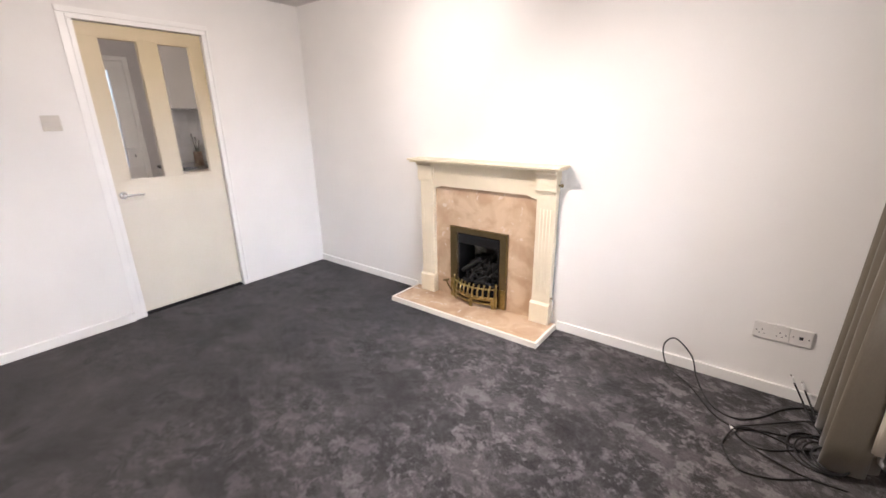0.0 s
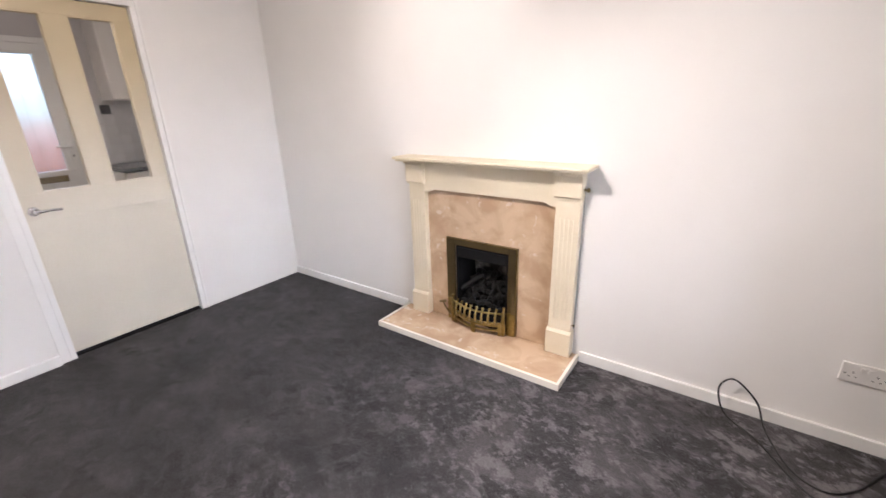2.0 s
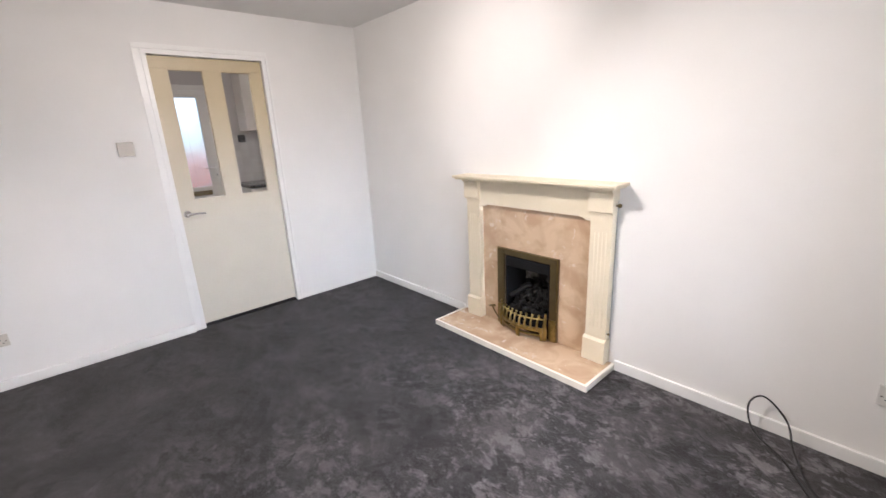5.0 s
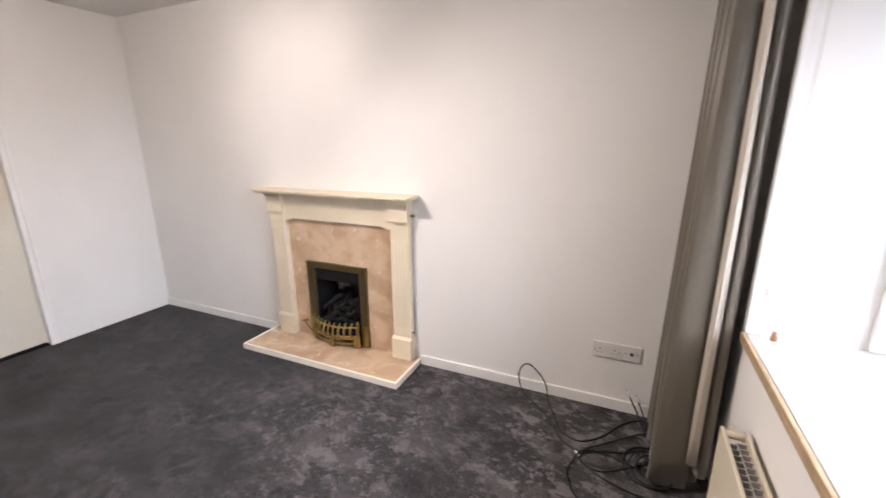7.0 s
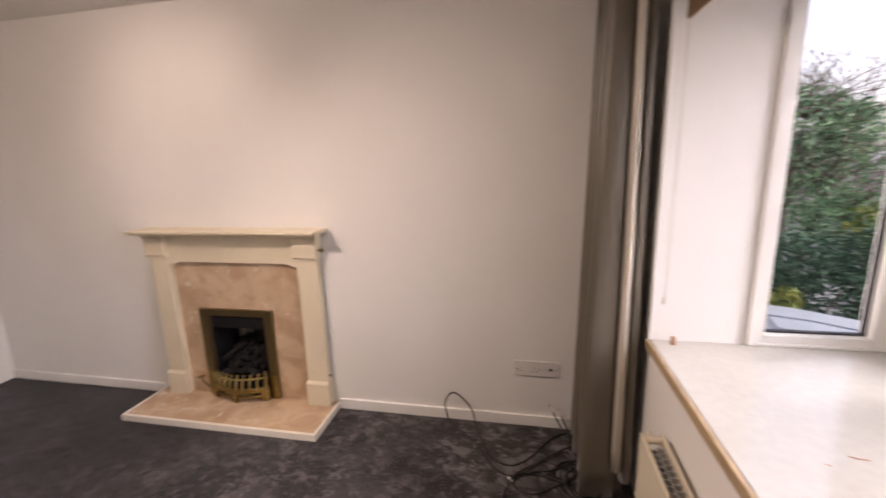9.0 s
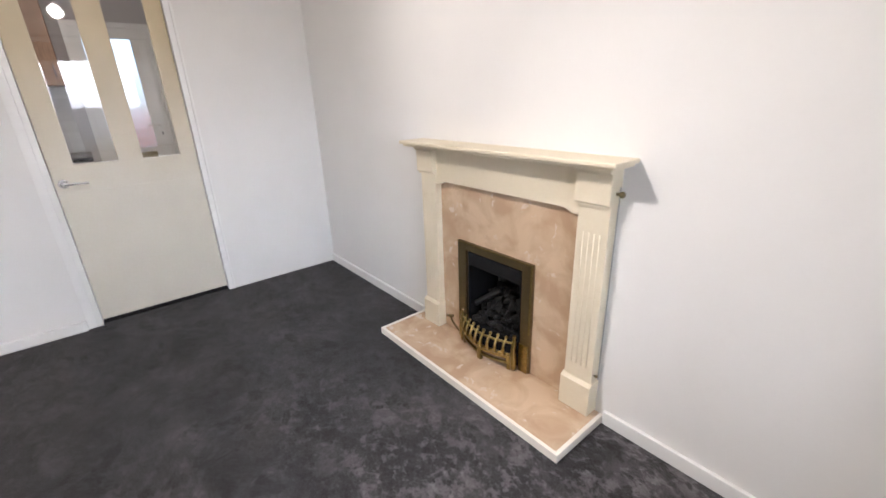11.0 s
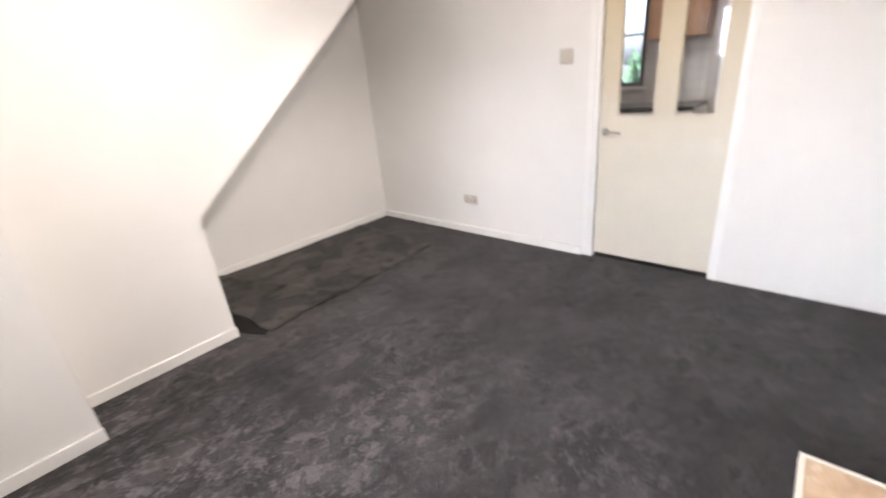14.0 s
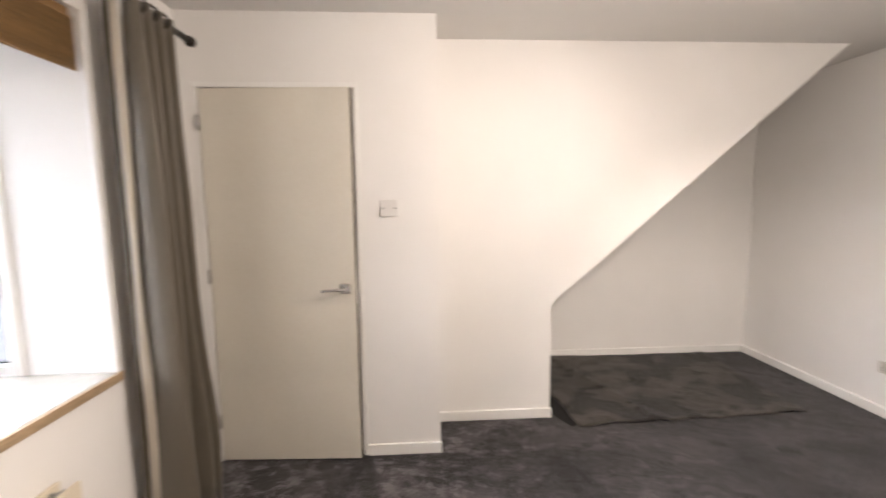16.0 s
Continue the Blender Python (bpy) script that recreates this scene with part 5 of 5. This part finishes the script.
def shrub(name, base, height, clumps, size, count, mat, label, seed, category="shrub", bare=0):
    rnd = random.Random(seed)
    s = thing(name, base, label, category)
    b = Vector(base)
    wood = bmesh.new()
    for k, (dx, dy, dz, sx, sy, sz) in enumerate(clumps):
        tip = b + Vector((dx, dy, dz))
        mid = b + Vector((dx * 0.35 + rnd.uniform(-0.06, 0.06), dy * 0.35 + rnd.uniform(-0.06, 0.06), dz * 0.55))
        tube(wood, spline([b + Vector((rnd.uniform(-0.05, 0.05), rnd.uniform(-0.05, 0.05), -0.02)), mid, tip], 5), [0.03 * height * (1 - 0.08 * i) * 0.5 for i in range(11)], 6)
    for _ in range(bare):
        k = rnd.choice(clumps)
        a = b + Vector(k[:3])
        e = a + Vector((rnd.uniform(-0.6, 0.6), rnd.uniform(-0.4, 0.4), rnd.uniform(0.15, 0.75)))
        mid = (a + e) / 2 + Vector((rnd.uniform(-0.1, 0.1), 0, 0.05))
        tube(wood, spline([a, mid, e], 4), [0.005, 0.005, 0.004, 0.004, 0.003, 0.003, 0.0025, 0.002, 0.0015], 4)
        for f in (0.3, 0.6, 0.8):
            q = mid.lerp(e, f)
            w = q + Vector((rnd.uniform(-0.2, 0.2), rnd.uniform(-0.15, 0.15), rnd.uniform(-0.03, 0.16)))
            tube(wood, [q, (q + w) / 2 + Vector((0, 0, 0.015)), w], [0.002, 0.0017, 0.0012], 3)
    part("trunk", wood, BARK, s)
    crown = bmesh.new()
    for dx, dy, dz, sx, sy, sz in clumps:
        leaves(crown, b + Vector((dx, dy, dz)), (sx, sy, sz), count, size, rnd)
    part("crown", crown, mat, s)
    return s


shrub("garden_shrub", (2.75, 4.7, GZ), 2.8, [(-0.1, 0, 1.6, 0.62, 0.5, 0.5), (0.25, 0.1, 1.75, 0.5, 0.45, 0.5), (-0.35, 0.1, 2.0, 0.45, 0.4, 0.45), (0.0, 0.0, 2.35, 0.42, 0.4, 0.42), (0.35, 0, 2.25, 0.35, 0.35, 0.35), (0.5, 0.1, 1.45, 0.45, 0.4, 0.4)], 0.024, 1350, LEAF, "tall green garden shrub with bare upper twigs", 11, bare=260)
shrub("evergreen_hedge", (2.70, 4.1, GZ), 1.6, [(-0.35, 0, 0.80, 0.45, 0.4, 0.45), (0.15, 0, 0.90, 0.5, 0.4, 0.5), (0.6, 0.1, 0.8, 0.45, 0.4, 0.45), (0.0, 0.05, 0.40, 0.6, 0.4, 0.35), (0.6, 0.1, 0.40, 0.5, 0.4, 0.35), (-0.2, 0.05, 1.20, 0.42, 0.38, 0.32), (0.35, 0.1, 1.22, 0.42, 0.38, 0.32)], 0.024, 1900, LEAFDARK, "dark evergreen bush beside the bay", 12)
shrub("yellow_shrub", (2.12, 3.62, GZ), 0.9, [(0, 0, 0.85, 0.20, 0.16, 0.20), (0.08, 0, 1.05, 0.14, 0.12, 0.14)], 0.035, 160, LEAFYELLOW, "small yellow-green shrub by the brick pier", 13)
shrub("autumn_shrub", (3.15, 4.35, GZ), 1.6, [(0.0, 0, 1.45, 0.22, 0.2, 0.3), (0.12, 0, 1.15, 0.2, 0.2, 0.25)], 0.035, 220, LEAFYELLOW, "slender yellowing shrub among the evergreens", 16)
shrub("low_garden_bush", (4.0, 4.45, GZ), 0.9, [(-0.2, 0, 0.42, 0.32, 0.3, 0.28), (0.2, 0, 0.45, 0.32, 0.3, 0.3), (0.0, 0.1, 0.65, 0.26, 0.25, 0.22)], 0.05, 260, LEAFYELLOW, "low yellow-green bush by the path", 14)
shrub("leafy_branch_shrub", (3.25, 3.0, GZ), 1.7, [(0.25, 0.1, 1.55, 0.30, 0.25, 0.16), (0.5, 0.0, 1.35, 0.28, 0.22, 0.16), (0.3, -0.1, 1.05, 0.30, 0.25, 0.15)], 0.06, 60, LEAFYELLOW, "open shrub with large yellowing leaves", 15)


def wheelie_bin(at, turn, mat, lidmat, label):
    b = thing("wheelie_bin", at, label, "bin")
    m = pose(*at, 0, 0, turn)
    bm = bmesh.new()
    lo = [bm.verts.new(m @ Vector(c)) for c in ((-0.22, -0.25, 0.05), (0.22, -0.25, 0.05), (0.22, 0.25, 0.05), (-0.22, 0.25, 0.05))]
    hi = [bm.verts.new(m @ Vector(c)) for c in ((-0.28, -0.33, 0.98), (0.28, -0.33, 0.98), (0.28, 0.36, 0.98), (-0.28, 0.36, 0.98))]
    bm.faces.new(lo[::-1])
    bm.faces.new(hi)
    for i in range(4):
        bm.faces.new((lo[i], lo[(i + 1) % 4], hi[(i + 1) % 4], hi[i]))
    part("body", bm, mat, b)
    bm = bmesh.new()
    prism(bm, [(-0.37, 0.975), (-0.37, 1.00), (-0.30, 1.035), (0.05, 1.075), (0.30, 1.085), (0.39, 1.06), (0.39, 0.985)], "x", -0.30, 0.30)
    for x in (-0.20, 0.02):
        prism(bm, [(-0.24, 1.035), (-0.20, 1.068), (0.05, 1.098), (0.24, 1.105), (0.27, 1.075)], "x", x, x + 0.18)
    bmesh.ops.transform(bm, matrix=m, verts=bm.verts)
    part("lid", bm, lidmat, b)
    bm = bmesh.new()
    tube(bm, [m @ Vector((-0.26, 0.42, 0.96)), m @ Vector((0.26, 0.42, 0.96))], 0.016, 8)
    part("handle", bm, lidmat, b)
    for x in (-0.25, 0.25):
        bm = bmesh.new()
        lathe(bm, [(0.10, -0.03), (0.10, 0.03)], m @ pose(x, 0.28, 0.10, 0, 90, 0), 16)
        part("wheel", bm, SEAL, b)
    return b


wheelie_bin((2.12, 3.15, GZ), 75, BINGREY, BINLID, "grey wheelie bin with a pale grey lid")
wheelie_bin((10.7, 12.4, GZ), 40, BINDARK, BINDARK, "dark wheelie bin by the concrete wall")


def masonry(name, at, turn, length, height, thick, label, mat, core, unit, course, category="wall"):
    w = thing(name, at, label, category)
    m = pose(*at, 0, 0, turn)
    bm = bmesh.new()
    box(bm, 0, length, 0.012, thick - 0.012, 0, height, m=m)
    part("core", bm, core, w)
    bm = boxes((0.006, unit - 0.006, 0, thick, 0.005, course - 0.005))
    shared = bpy.data.meshes.new("block")
    bm.to_mesh(shared)
    bm.free()
    shared.materials.append(mat)
    for j in range(int(height / course)):
        for i in range(int(length / unit)):
            ob = new("brick" if course < 0.1 else "block", shared)
            ob.matrix_basis = m @ pose(i * unit, 0, j * course)
            ob.parent = w
            ob.matrix_parent_inverse = w.matrix_basis.inverted()
    return w


masonry("brick_pier", (1.78, 3.50, GZ), 0, 0.225, 1.35, 0.22, "red brick garden pier", BRICKRED, MORTAR, 0.225, 0.075)
masonry("concrete_panel_wall", (8.2, 15.6, GZ), -40, 9.0, 1.52, 0.12, "pale concrete panel wall across the road", CONCRETE, MORTAR, 1.8, 0.38)
masonry("garden_brick_wall", (-8.4, 4.6, GZ), -90, 4.05, 1.95, 0.22, "red brick garden wall behind the house", BRICKRED, MORTAR, 0.45, 0.15)


def far_hedge(at, turn, n, step, mat, label, z, seed, count=420):
    h = thing("far_hedge", at, label, "hedge")
    rnd = random.Random(seed)
    bm, m = bmesh.new(), pose(*at, 0, 0, turn)
    for i in range(n):
        leaves(bm, m @ Vector((i * step, rnd.uniform(-0.2, 0.2), z * rnd.uniform(0.42, 0.58))), (step * 0.8, 0.6, z * 0.55), count, 0.11, rnd)
    part("crown", bm, mat, h)
    wood = bmesh.new()
    for i in range(n):
        tube(wood, [m @ Vector((i * step, 0, -0.02)), m @ Vector((i * step + 0.1, 0, z * 0.6))], [0.06, 0.03], 6)
    part("trunk", wood, BARK, h)
    return h


far_hedge((8.9, 17.6, GZ), -40, 9, 1.1, LEAF, "green hedge behind the concrete wall", 2.4, 21)
far_hedge((-9.4, 4.4, GZ), -90, 7, 1.0, LEAF, "green hedge behind the garden wall", 2.5, 22)
far_hedge((-7.6, 0.9, GZ), -90, 2, 0.8, LEAF, "green bush outside the kitchen window", 2.1, 23, 300)


def brick_house(at, turn, w, d, eaves, label):
    h = thing("brick_house", at, label, "house")
    m = pose(*at, 0, 0, turn)
    wins = [(1.0, 2.2, 0.9, 2.1), (3.6, 4.8, 0.9, 2.1), (1.0, 2.2, 3.4, 4.6), (3.6, 4.8, 3.4, 4.6)]
    bm = bmesh.new()
    box(bm, 0, w, 0.12, d, 0, eaves, m=m)
    xs = sorted({0, w, *(v for r in wins for v in r[:2])})
    zs = sorted({0, eaves, *(v for r in wins for v in r[2:])})
    for a, b in zip(xs, xs[1:]):
        for c, e in zip(zs, zs[1:]):
            if not any(r[0] <= a and b <= r[1] and r[2] <= c and e <= r[3] for r in wins):
                box(bm, a, b, 0, 0.12, c, e, m=m)
    part("wall", bm, BRICKRED, h, "red brick wall")
    bm = bmesh.new()
    prism(bm, [(-0.3, eaves), (d / 2, eaves + 2.2), (d + 0.3, eaves), (d + 0.3, eaves - 0.12), (-0.3, eaves - 0.12)], "x", -0.3, w + 0.3)
    bmesh.ops.transform(bm, matrix=m, verts=bm.verts)
    part("roof", bm, ROOF, h, "slate roof")
    for a, b, c, e in wins:
        bm = bmesh.new()
        for r in ((a, a + 0.07, c, e), (b - 0.07, b, c, e), (a, b, c, c + 0.07), (a, b, e - 0.07, e), ((a + b) / 2 - 0.03, (a + b) / 2 + 0.03, c, e)):
            box(bm, r[0], r[1], 0.03, 0.09, r[2], r[3], m=m)
        f = part("window", bm, UPVC, h)
        bm = bmesh.new()
        box(bm, a + 0.07, b - 0.07, 0.06, 0.065, c + 0.07, e - 0.07, m=m)
        part("pane", bm, SEAL, f, "dark window pane")
    return h


brick_house((14.0, -16.5, GZ), 135, 7.0, 6.0, 5.2, "red brick house across the road")
far_hedge((9.2, -9.6, GZ), 45, 4, 0.9, LEAF, "green hedge in front of the brick house", 0.9, 24, 260)

back = bpy.data.objects["wall_kitchen_west"]
tiles(back, 2.06, 2.97, 0.91, 1.53)
tiles(back, 0.64, 1.20, 0.91, 1.51)
